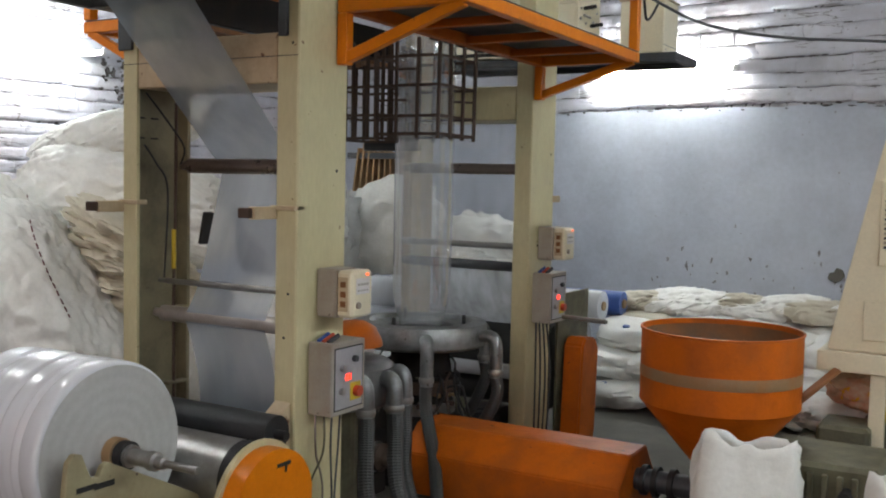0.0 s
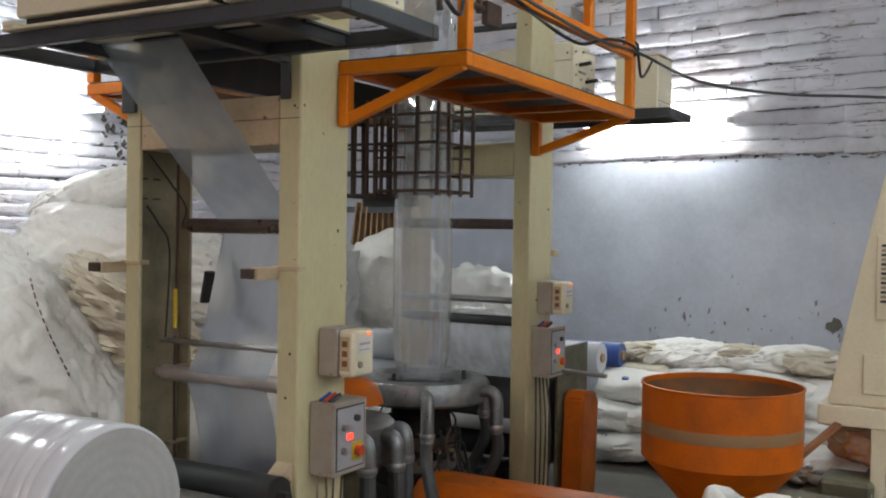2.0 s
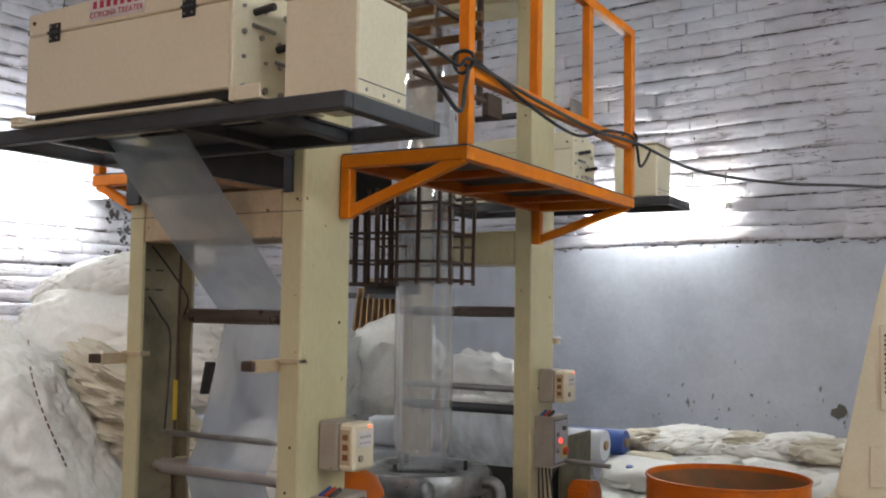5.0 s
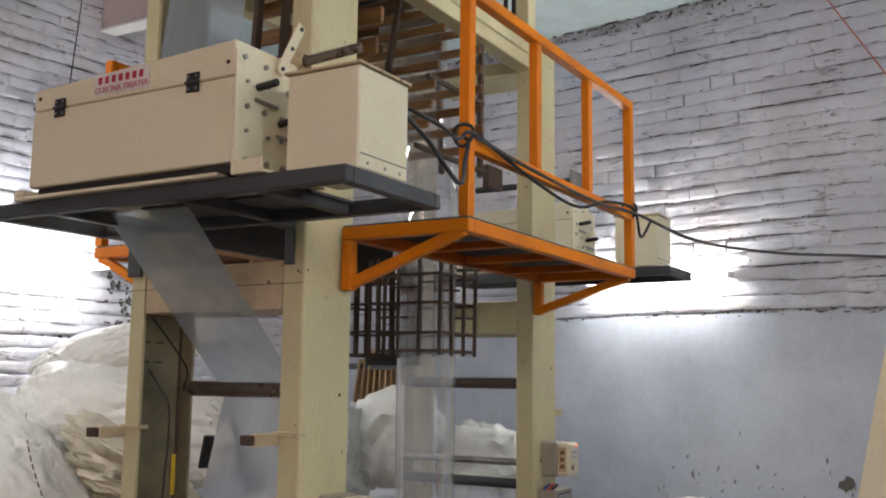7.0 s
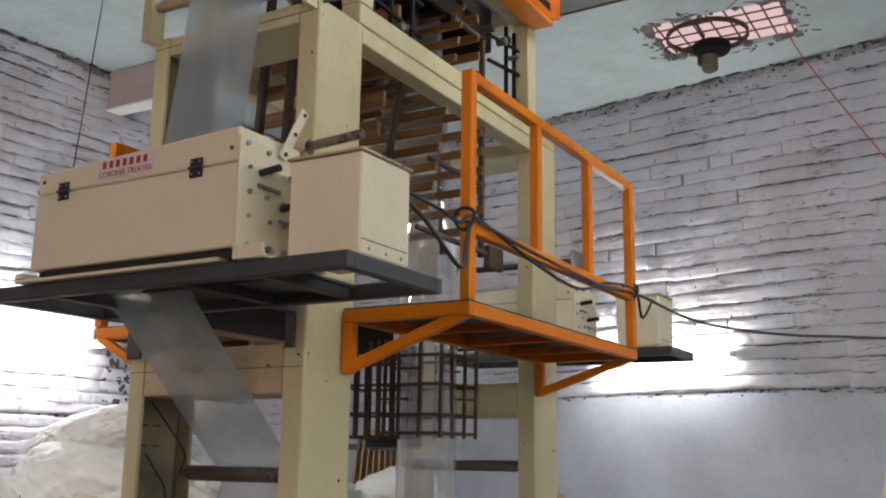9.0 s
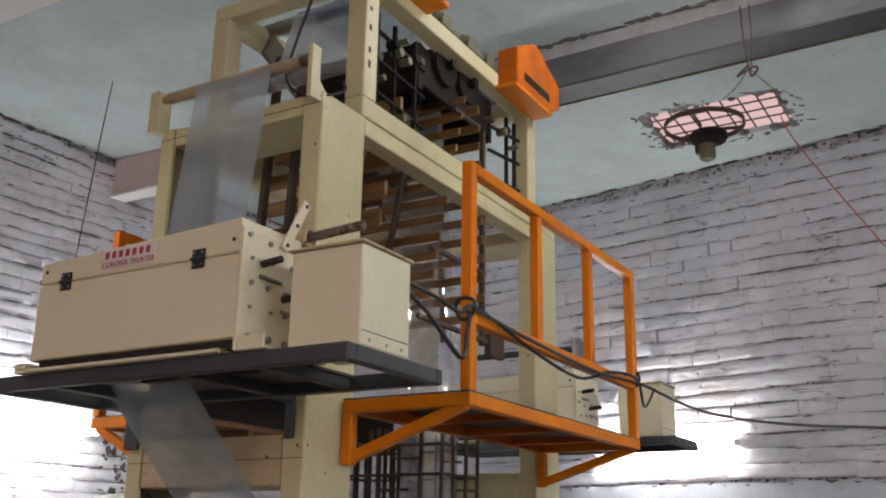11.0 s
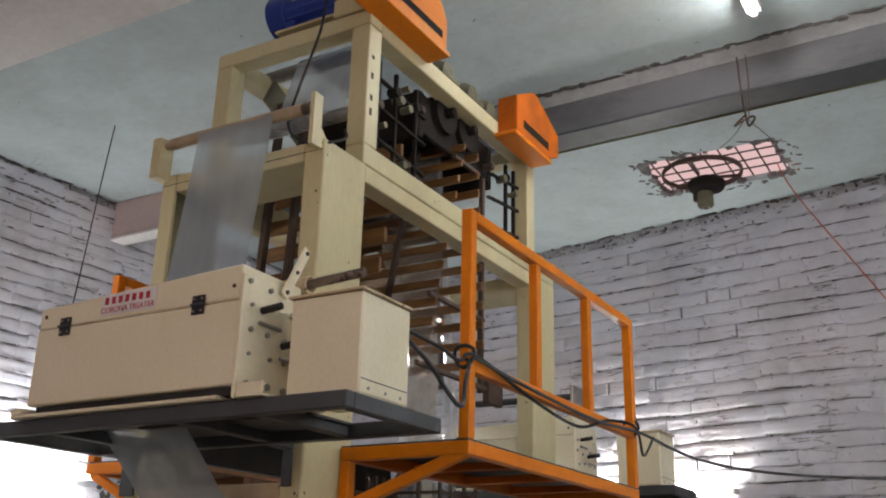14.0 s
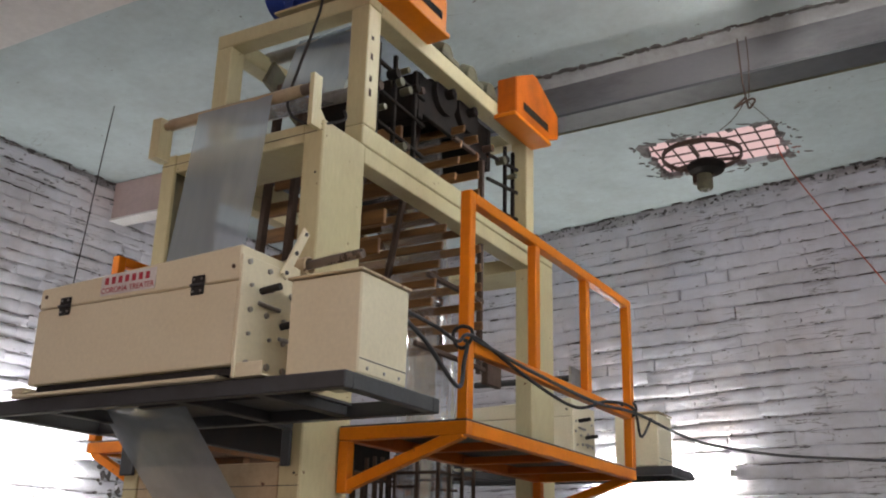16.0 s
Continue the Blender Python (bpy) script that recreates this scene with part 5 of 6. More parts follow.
for k in range(3):
    smooth(part("heater_band", lathe(bmesh.new(), [(0.20, 0.2 + k * 0.13), (0.21, 0.205 + k * 0.13), (0.21, 0.27 + k * 0.13), (0.20, 0.275 + k * 0.13)], seg=28), random.choice((RUST, STEEL)), die))
for k in range(6):
    a = k * math.pi / 3 - 0.95
    c, s = math.cos(a), math.sin(a)
    bm = pipe(bmesh.new(), [(0.37 * c, 0.37 * s, 0.80), (0.44 * c, 0.44 * s, 0.80), (0.475 * c, 0.475 * s, 0.75), (0.475 * c, 0.475 * s, 0.57)], 0.036, 14)
    port = smooth(part("elbow", bm, ALU, die))
    smooth(part("hose_clamp", lathe(bmesh.new(), [(0.038, 0.59), (0.042, 0.595), (0.042, 0.615), (0.038, 0.62)], (0.475 * c, 0.475 * s, 0), seg=16), STEEL, port))
    hx = -0.10 if s > 0 else 0.12
    bm = pipe(bmesh.new(), [(0.475 * c, 0.475 * s, 0.59), (0.48 * c, 0.48 * s, 0.45), (0.47 * c + hx, 0.50 * s - 0.08, 0.22), (0.46 * c + hx * 2, 0.42 * s - 0.3, 0.05)], 0.034, 12, 34, 0.05)
    smooth(part("air_hose", bm, HOSE, die, "ribbed grey air hose"), 25)
for k in range(3):
    a = k * 2.1 + 0.4
    part("ring_screw", rod(bmesh.new(), (0.25 * math.cos(a), 0.25 * math.sin(a), 0.84), (0.25 * math.cos(a), 0.25 * math.sin(a), 0.90), 0.012, 8), BLACK, die)
# small round table and hoses standing before the die
plen = empty("air_manifold", (-0.35, 0.78, 0))
smooth(part("drum", lathe(bmesh.new(), [(0, 0.58), (0.25, 0.58), (0.27, 0.60), (0.27, 0.77), (0.245, 0.79), (0, 0.795)], seg=40), GALV, plen))
part("column", rod(bmesh.new(), (0, 0, 0), (0, 0, 0.62), 0.10, 20), OLIVE, plen)
for px, py in ((0.30, 0.0), (0.25, 0.17), (0.25, -0.16)):
    port = smooth(part("elbow", pipe(bmesh.new(), [(px * 0.75, py, 0.715), (px * 0.98, py, 0.725), (px * 1.08, py, 0.69), (px * 1.10, py, 0.57)], 0.042, 14), ALU, plen, "cast metal elbow"))
    smooth(part("hose_clamp", lathe(bmesh.new(), [(0.043, 0.58), (0.047, 0.585), (0.047, 0.605), (0.043, 0.61)], (px * 1.10, py, 0), seg=16), STEEL, port))
    smooth(part("air_hose", pipe(bmesh.new(), [(px * 1.10, py, 0.59), (px * 1.12, py, 0.46), (px * 1.3, py - 0.06, 0.24), (px * 1.8, py - 0.14, 0.04)], 0.038, 12, 34, 0.05), HOSE, plen, "ribbed grey air hose"), 25)
tagged(plen, "aluminium air manifold with ribbed hoses beside the die", "air manifold")

gear = empty("gear_motor", (-0.46, 1.20, 0.0))
smooth(part("motor_can", lathe(bmesh.new(), [(0, -0.16), (0.06, -0.16), (0.075, -0.14), (0.075, 0.10), (0.05, 0.12), (0.05, 0.17), (0, 0.17)], (0, 0, 0.20), "X", 24), RUST, gear))
part("foot", boxes((-0.12, 0.08, -0.07, 0.07, 0.0, 0.125), bevel=0.008), GRIMY, gear)
for k in range(4):
    smooth(part("band", lathe(bmesh.new(), [(0.076, -0.10 + k * 0.05), (0.081, -0.095 + k * 0.05), (0.081, -0.08 + k * 0.05), (0.076, -0.075 + k * 0.05)], (0, 0, 0.20), "X", 24), STEEL if k % 2 else LINING, gear))
tagged(gear, "rusty brown gear motor on the floor before the die", "motor")
dome = part("orange_dome", lathe(bmesh.new(), [(0.0, 0.13), (0.06, 0.12), (0.11, 0.09), (0.14, 0.03), (0.145, 0.0), (0.0, 0.0)], (-0.36, 0.92, 0.84), seg=32), ORANGE_DIRTY)
tagged(smooth(dome), "dusty orange domed cap behind the control boxes", "cap")
part("stalk", rod(bmesh.new(), (-0.36, 0.92, 0.0), (-0.36, 0.92, 0.86), 0.03, 12), OLIVE, dome)
blower = empty("air_blower", (-0.36, 2.46, 0))
part("blower_body", boxes((-0.14, 0.10, -0.12, 0.12, 0.02, 0.24), bevel=0.03), BLACK, blower)
smooth(part("rim", lathe(bmesh.new(), [(0.0, -0.16), (0.09, -0.16), (0.10, -0.12), (0.0, -0.11)], (0, 0, 0.14), "Y", 20), DARK, blower))
tagged(blower, "small black air blower on the floor", "blower")

# ---------------------------------------------------------------- extruder
ext = empty("extruder", (0, 1.52, 0))
tagged(ext, "extruder under a dusty orange faceted cover", "extruder")
bm = bmesh.new()
prism(bm, [(-0.26, 0.02), (0.26, 0.02), (0.26, 0.22), (0.14, 0.365), (-0.10, 0.365), (-0.26, 0.235)], -0.28, 0.93)
bmesh.ops.bevel(bm, geom=bm.edges[:], offset=0.006, segments=2, affect="EDGES")
part("cover", bm, ORANGE_DIRTY, ext)
smooth(part("barrel", rod(bmesh.new(), (0.93, 0, 0.23), (1.52, 0, 0.23), 0.055, 24), DARK, ext))
for x in (0.96, 1.02, 1.10):
    smooth(part("collar", lathe(bmesh.new(), [(0.055, x), (0.075, x), (0.075, x + 0.025), (0.055, x + 0.025)], (0, 0, 0.23), "X", 24), BLACK, ext))
part("gearbox", boxes((1.50, 2.05, -0.22, 0.24, 0.0, 0.50), bevel=0.02), OLIVE, ext)
for k in range(9):
    part("machine_rib", boxes((1.46 + 0.06 * k, 1.485 + 0.06 * k, -0.25, -0.22, 0.05, 0.46)), OLIVE, ext)
for k in range(8):
    part("pump_fitting", rod(bmesh.new(), (1.50 + 0.06 * k, -0.22, 0.15 + 0.08 * (k % 4)), (1.50 + 0.06 * k, -0.31, 0.15 + 0.08 * (k % 4)), 0.025, 10), random.choice((OLIVE, BLACK, STEEL)), ext)

hop = empty("feed_hopper", (1.29, 1.62, 0))
tagged(hop, "orange painted sheet-metal feed hopper with a tape band", "hopper")
R = 0.375
smooth(part("drum", lathe(bmesh.new(), [(R, 0.645), (R, 0.985), (R + 0.006, 0.988), (R + 0.006, 0.996), (R - 0.004, 0.996), (R - 0.004, 0.645)], seg=72), ORANGE_DIRTY, hop))
smooth(part("cone", lathe(bmesh.new(), [(R, 0.645), (0.08, 0.30), (0.07, 0.26), (0.066, 0.26), (0.076, 0.302), (R - 0.004, 0.648)], seg=72), ORANGE_DIRTY, hop))
smooth(part("tape_band", lathe(bmesh.new(), [(R + 0.0015, 0.765), (R + 0.002, 0.768), (R + 0.002, 0.818), (R + 0.0015, 0.82)], seg=72), TAPE, hop, "band of brown adhesive tape"))
smooth(part("lining", lathe(bmesh.new(), [(R - 0.0065, 0.94), (R - 0.006, 0.97), (R - 0.007, 0.66), (0.10, 0.34)], seg=72), LINING, hop, "brown dusty inside of the hopper"))
part("throat", boxes((-0.09, 0.09, -0.09, 0.09, 0.18, 0.27)), DARK, hop)
part("stay_arm", bar(bmesh.new(), (R - 0.02, 0.05, 0.68), (R + 0.13, 0.17, 0.83), 0.05, 0.02), LINING, hop)

# louvred cream machine housing on its stand
cab = empty("motor_housing", (1.72, 1.95, 0))
tagged(cab, "cream sheet-metal motor housing with louvres on a stand", "machine housing")
bm = bmesh.new()
prism(bm, [(0.0, 0.90), (1.1, 0.90), (1.1, 2.1), (0.26, 2.1), (0.20, 1.85)], -0.02, 0.85, "Y")
bmesh.ops.bevel(bm, geom=bm.edges[:], offset=0.008, segments=2, affect="EDGES")
part("hood", bm, CREAM_CLEAN, cab)
part("louvre_frame", boxes((0.21, 0.50, -0.035, -0.021, 1.32, 1.72)), CREAM_CLEAN, cab)
for k in range(13):
    part("louvre", boxes((0.23, 0.48, -0.044, -0.036, 1.40 + k * 0.022, 1.412 + k * 0.022), bevel=0.002), PANEL_FACE if k % 2 else DARK, cab)
part("inspection_plate", boxes((0.16, 0.45, -0.030, -0.0205, 0.96, 1.15), bevel=0.003), CREAM_CLEAN, cab)
part("table", boxes((-0.04, 1.1, -0.04, 0.85, 0.80, 0.897)), CREAM_CLEAN, cab)
for x, y in ((0.20, -0.02), (1.0, -0.02), (0.20, 0.75), (1.0, 0.75)):
    part("leg", boxes((x, x + 0.07, y, y + 0.07, 0.0, 0.798)), CREAM_CLEAN, cab)

# orange side guard by the back post
sg = empty("chain_guard", (0.03, 2.64, 0))
bm = bmesh.new()
prism(bm, [(-0.04, 0.0), (0.22, 0.0), (0.25, 0.10), (0.27, 0.62), (0.22, 0.69), (0.05, 0.71), (0.0, 0.66)], 0.02, 0.15)
bmesh.ops.bevel(bm, geom=bm.edges[:], offset=0.012, segments=2, affect="EDGES")
part("cover", bm, ORANGE_DIRTY, sg)
part("back_plate", boxes((-0.015, -0.001, -0.06, 0.45, 0.0, 0.98), bevel=0.003), OLIVE, sg)
tagged(sg, "orange sheet-metal chain guard beside the back post", "guard")

# ---------------------------------------------------------------- winder
HUB = (-0.20, -0.75, 0.70)
winder = empty("film_winder")
tagged(winder, "cream steel film winder with drum and side plates", "winder")
bm = bmesh.new()
prism(bm, [(-1.02, 0.0), (-1.03, 0.60), (-1.012, 0.735), (-0.985, 0.760), (-0.955, 0.752), (-0.935, 0.70), (-0.918, 0.665), (-0.89, 0.662), (-0.872, 0.695), (-0.85, 0.704), (-0.60, 0.575), (-0.373, 0.454), (-0.30, 0.40), (-0.30, 0.0)], -0.13, -0.105)
bmesh.ops.bevel(bm, geom=bm.edges[:], offset=0.003, segments=1, affect="EDGES")
part("side_plate", bm, WORN_PLATE, winder)
bm = bmesh.new()
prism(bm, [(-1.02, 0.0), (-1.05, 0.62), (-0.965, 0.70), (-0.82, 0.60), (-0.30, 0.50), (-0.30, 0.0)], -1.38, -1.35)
part("side_plate", bm, GREASY_SHADED, winder)
part("paint_stroke", boxes((-0.1045, -0.103, -0.91, -0.825, 0.622, 0.642), (-0.1045, -0.103, -0.98, -0.90, 0.628, 0.646), bevel=0), BLACK, winder, "black painted mark")
bm = bmesh.new()
lathe(bm, [(0, -1.25), (0.135, -1.25), (0.135, 0.0), (0, 0.0)], (0, -0.31, 0.54), "X", 48)
drum = smooth(part("winding_drum", bm, STEEL, winder))
smooth(part("drum_cap", lathe(bmesh.new(), [(0, 0.0), (0.136, 0.0), (0.136, 0.04), (0.10, 0.05), (0, 0.05)], (0, -0.31, 0.54), "X", 40), BLACK, winder, "black rubber end cap of the drum"))
g = empty("drive_guard", (0.07, 0, 0))
arc = [(-0.285 + 0.222 * math.cos(a), 0.435 + 0.222 * math.sin(a)) for a in (math.pi * k / 18 for k in range(19))]
bm = bmesh.new()
prism(bm, [(-0.063, 0.05)] + arc + [(-0.507, 0.05)], 0.0, 0.075)
bmesh.ops.bevel(bm, geom=[e for e in bm.edges if e.calc_length() > 0.1], offset=0.008, segments=2, affect="EDGES")
smooth(part("cover", bm, ORANGE, g))
arc = [(-0.28 + 0.245 * math.cos(a), 0.435 + 0.245 * math.sin(a)) for a in (math.pi * k / 18 for k in range(19))]
bm = bmesh.new()
prism(bm, [(-0.035, 0.02)] + arc + [(-0.525, 0.02)], -0.02, -0.001)
part("back_plate", bm, CREAM, g)
part("ink_mark", boxes((0.0755, 0.0765, -0.28, -0.20, 0.585, 0.60), (0.0755, 0.0765, -0.235, -0.222, 0.56, 0.60), bevel=0), BLACK, g, "black handwritten mark")
tagged(g, "orange rounded drive guard on a cream plate", "guard")
part("foot_flare", prism(bmesh.new(), [(-0.18, 0.0), (-0.001, 0.0), (-0.001, 0.76), (-0.06, 0.72), (-0.18, 0.55)], -0.10, -0.02), CREAM_DIRTY, tower)

# the growing roll: it turns on its shaft
RR = 0.318
roll = empty("film_roll", HUB)
prof = [(0.05, 0.0), (0.10, 0.004), (0.14, -0.001), (0.19, 0.003), (0.235, -0.002), (0.275, 0.002), (RR - 0.012, 0.0), (RR - 0.002, -0.008), (RR, -0.03)]
for k in range(1, 11):
    prof += [(RR + random.uniform(-0.003, 0.003), -0.03 - k * 0.042), (RR - (0.009 if k in (1, 2, 4, 8) else 0.002), -0.045 - k * 0.042), (RR - 0.001, -0.060 - k * 0.042)]
body = part("wound_film", lathe(bmesh.new(), prof + [(RR - 0.002, -0.495), (RR - 0.012, -0.505), (0.05, -0.505)], seg=80, axis="X"), ROLL_FILM, roll)
smooth(body, 50)
smooth(part("roll_face", lathe(bmesh.new(), [(0.05, 0.006), (0.10, 0.0072), (0.125, 0.0062), (0.14, 0.0070), (0.17, 0.0060), (0.19, 0.0068), (0.21, 0.0062), (0.235, 0.0068), (0.25, 0.0060), (0.275, 0.0068), (0.285, 0.0060), (RR - 0.014, 0.0055)], seg=80, axis="X"), ROLL_END, roll, "wound film edge with fine rings"))
smooth(part("core", lathe(bmesh.new(), [(0.042, -0.01), (0.055, -0.01), (0.055, 0.045), (0.042, 0.045), (0.042, -0.01)], seg=32, axis="X"), CARD, roll, "brown cardboard core"))
smooth(part("shaft", lathe(bmesh.new(), [(0, -0.75), (0.018, -0.75), (0.018, 0.05), (0.040, 0.05), (0.040, 0.10), (0.028, 0.10), (0.028, 0.19), (0.034, 0.19), (0.034, 0.215), (0.022, 0.22), (0.022, 0.25), (0.013, 0.255), (0.013, 0.40), (0, 0.40)], seg=24, axis="X"), STEEL, roll, "stepped steel winding shaft"))
smooth(part("shaft_collar", lathe(bmesh.new(), [(0.036, 0.052), (0.050, 0.052), (0.050, 0.085), (0.036, 0.085)], seg=24, axis="X"), BLACK, roll, "black rubber collar"))
part("key", boxes((0.11, 0.18, 0.024, 0.034, -0.006, 0.006), bevel=0.001), DARK, roll)
tagged(roll, "large glossy white roll of wound film on a shaft", "film roll")

# ---------------------------------------------------------------- sacks and stored rolls
WB = "white woven sack stuffed full and stacked against the wall"
# tall heap on the left
sack("woven_sack", (-2.80, 0.86, 0.76), (0.92, 0.95, 1.62), (0, -34, 10), SACK, "white woven sack leaning on the heap with a dark red seam", 3, 0.026, 3.0, 6)
sack("woven_sack", (-3.22, 0.80, 0.86), (0.95, 0.8, 1.72), (0, -6, 10), SACK, "tall white woven sack standing beside the heap", 16, 0.028, 2.6, 6)
sack("woven_sack", (-3.0, 1.85, 1.45), (1.62, 0.95, 0.76), (0, 12, 25), SACK, WB, 5, 0.026, 2.7, 6)
bundle_of_sacks = empty("folded_sacks", (-2.55, 1.55, 0.84))
for k in range(6):
    lay = smooth(part("folded_sack", sack_mesh(bmesh.new(), 1.0 - 0.05 * k, 0.72, 0.15, 90 + k, 0.10, 2.6, 4), SACK_DULL, bundle_of_sacks), 60)
    lay.matrix_basis = pose(0.03 * (k % 2), -0.03 * k, 0.06 + 0.085 * k, 6 - 3 * k, 10 + 4 * k, 8 * (k % 3))
tagged(bundle_of_sacks, "crumpled tan woven sacks folded in a bundle", "sacks")
sack("woven_sack", (-2.62, 1.72, 0.42), (1.05, 0.9, 0.86), (0, -4, 0), SACK, "dusty white woven sack under the heap", 7, 0.05)
sack("woven_sack", (-3.22, 1.98, 1.95), (1.45, 0.62, 0.40), (0, -12, 22), SACK, "small white sack tied at its end on the heap", 8, 0.035, 2.0, 6)
sack("woven_sack", (-4.0, 1.75, 0.80), (1.2, 1.0, 1.55), (0, 0, 30), SACK, WB, 9, 0.04)
sack("woven_sack", (-2.1, 2.55, 1.40), (0.85, 0.8, 0.95), (10, 0, 20), PLASTIC, "clear polythene bag of scrap film", 10, 0.08, group="polythene bags")
sack("woven_sack", (-2.0, 2.5, 0.52), (1.1, 0.9, 1.0), (0, 0, 10), SACK, "white woven sack behind the tower", 15, 0.05)
bm = bmesh.new()
stitches = curve_points([(-3.084, 1.082, 1.525), (-2.61, 0.752, 1.35), (-2.46, 0.714, 1.157), (-2.339, 0.717, 0.983), (-2.238, 0.733, 0.824)], 12)
for k in range(0, len(stitches) - 2, 3):
    bar(bm, stitches[k], stitches[k + 2], 0.007, 0.007, 0.001)
tagged(part("seam_thread", bm, SEAM), "dark red seam stitched down the white sack", "thread", kind="stuff")
# heap behind the tower
sack("woven_sack", (-1.95, 3.75, 1.28), (0.78, 0.7, 0.80), (0, 0, 10), SACK, "white sack on top of stored film rolls", 11, 0.10)
sack("woven_sack", (-1.36, 4.15, 1.14), (0.80, 0.6, 0.55), (0, 6, 20), SACK, "white sack lying on the stored film rolls", 12, 0.10)
sack("woven_sack", (-2.35, 3.5, 1.16), (0.6, 0.6, 0.80), (0, 5, 0), PLASTIC, "clear polythene bag on stored film rolls", 13, 0.08, group="polythene bags")
bundle = empty("card_bundle", (-2.05, 3.72, 1.55))
for k in range(9):
    part("strip", boxes((-0.25 + k * 0.055, -0.235 + k * 0.055, -0.1, 0.06, 0.0, 0.36 + 0.05 * (k % 3)), bevel=0.002), CARD, bundle).matrix_basis = pose(0, 0, 0, 0, 7 - k * 1.2, 12)
part("strap", boxes((-0.30, 0.28, -0.115, -0.105, 0.30, 0.35), bevel=0.002), DARK, bundle)
tagged(bundle, "bundle of brown cardboard strips on the sacks", "cardboard")


def stored_roll(x0, x1, y, z, r, mat, label):
    bm = bmesh.new()
    lathe(bm, [(0.035, x0), (r, x0), (r + 0.004, x0 + 0.02), (r, (x0 + x1) / 2), (r + 0.004, x1 - 0.02), (r, x1), (0.035, x1)], (0, y, z), "X", 36)
    ob = smooth(part("stored_film_roll", bm, mat))
    part("core", rod(bmesh.new(), (x1 - 0.03, y, z), (x1 + 0.015, y, z), 0.038, 18), CARD, ob)
    return tagged(ob, label, "film roll", "stored film rolls")


for k, (x0, x1, y, z, r, mm) in enumerate(((-2.5, -1.1, 3.75, 0.16, 0.16, ROLL_FILM), (-2.5, -0.95, 4.08, 0.16, 0.16, ROLL_FILM), (-2.5, -0.6, 4.42, 0.17, 0.17, ROLL_FILM), (-2.5, -1.05, 3.92, 0.44, 0.15, ROLL_FILM),
                                           (-2.45, -0.45, 4.24, 0.45, 0.15, ROLL_FILM), (-2.45, -0.75, 4.08, 0.71, 0.13, ROLL_FILM), (-2.4, -0.36, 4.40, 0.70, 0.12, ROLL_FILM), (-1.8, -0.28, 4.66, 0.70, 0.10, BLUE_PRINT))):
    stored_roll(x0, x1, y, z, r, mm, "stored roll of white film" if mm is ROLL_FILM else "stored roll wrapped in blue film")
# back winder roll of clear film
stored_roll(-0.86, -0.06, 2.85, 0.52, 0.27, BLACK, "roll of black film on the back winder")
stored_roll(-0.86, -0.06, 2.50, 0.47, 0.045, ROLL_FILM, "thin new roll of white film before the black roll")
bw = part("back_winder_drum", lathe(bmesh.new(), [(0, -0.95), (0.10, -0.95), (0.10, -0.02), (0, -0.02)], (0, 2.62, 0.34), "X", 32), BLACK)
tagged(smooth(bw), "black winding drum of the back winder", "drum")
tagged(part("back_winder_plate", prism(bmesh.new(), [(2.56, 0.0), (3.2, 0.0), (3.2, 0.62), (3.05, 0.70), (2.56, 0.30)], -0.98, -0.95), OLIVE), "side plate of the back winder", "winder")

# resin bags at the back wall
k = 0
for row, (z, n, y) in enumerate(((0.10, 4, 4.15), (0.30, 4, 4.35), (0.49, 4, 4.55), (0.12, 4, 4.85), (0.33, 4, 4.95), (0.52, 4, 5.05))):
    for i in range(n):
        k += 1
        x = -0.05 + i * 0.50 + random.uniform(-0.06, 0.06) - 0.12 * (row % 2)
        s = sack("resin_bag", (x, y + random.uniform(-0.08, 0.08), z), (0.62, 0.85, 0.22), (random.uniform(-4, 4), random.uniform(-6, 6), random.uniform(-14, 14)), SACK if k % 7 else SACK_DULL,
                 "filled white plastic resin bag lying on the pile", 20 + k, 0.05, 3.4, 4, "resin bags")
        if i < 2 and row in (0, 1, 2):
            part("print", rod(bmesh.new(), (-0.05, -0.30, 0.085), (-0.05, -0.302, 0.098), 0.028, 16), BLUE_PRINT, s, "blue round print")
for k in range(9):
    x = -0.25 + k * 0.25
    sack("empty_sack", (x, 5.05 + random.uniform(-0.1, 0.1), 0.70 + random.uniform(-0.03, 0.05)), (0.72, 0.55, 0.20), (random.uniform(-8, 8), random.uniform(-10, 10), random.uniform(0, 60)), SACK if k % 3 else SACK_DULL,
         "empty white sacks thrown on the pile of bags", 60 + k, 0.085, 2.0, 5, "empty sacks")
# open white bag in the foreground
bm = bmesh.new()
rings = []
for j in range(17):
    z = j / 16
    row = []
    for i in range(48):
        a = 2 * math.pi * i / 48
        c, s = math.cos(a), math.sin(a)
        kx = (abs(c) ** 5 + abs(s) ** 5) ** -0.2
        w = 0.19 + 0.02 * math.sin(z * 3.0) + 0.030 * noise.noise(Vector((c * 2, s * 2, z * 3.5))) + 0.02 * ((1 - abs(noise.noise(Vector((c * 3.1, s * 3.1 + 4, z * 4))))) ** 3 - 0.4)
        flat = 0.62 - 0.22 * max(0, z - 0.45) / 0.55
        zz = z * 0.62 + (0.05 * noise.noise(Vector((c * 2.4, s * 2.4, 9))) + 0.025 * abs(math.sin(2 * a)) ** 6 + 0.012 * math.sin(7 * a + 1) - 0.02 * c if j > 11 else 0) * (j - 11) / 5
        row.append(bm.verts.new((c * kx * w, s * kx * w * flat, max(0.0, zz))))
    rings.append(row)
for p, q in zip(rings, rings[1:]):
    for i in range(48):
        bm.faces.new((p[i], p[(i + 1) % 48], q[(i + 1) % 48], q[i]))
bm.faces.new(rings[0][::-1])
bag = smooth(part("open_bag", bm, SACK), 38)
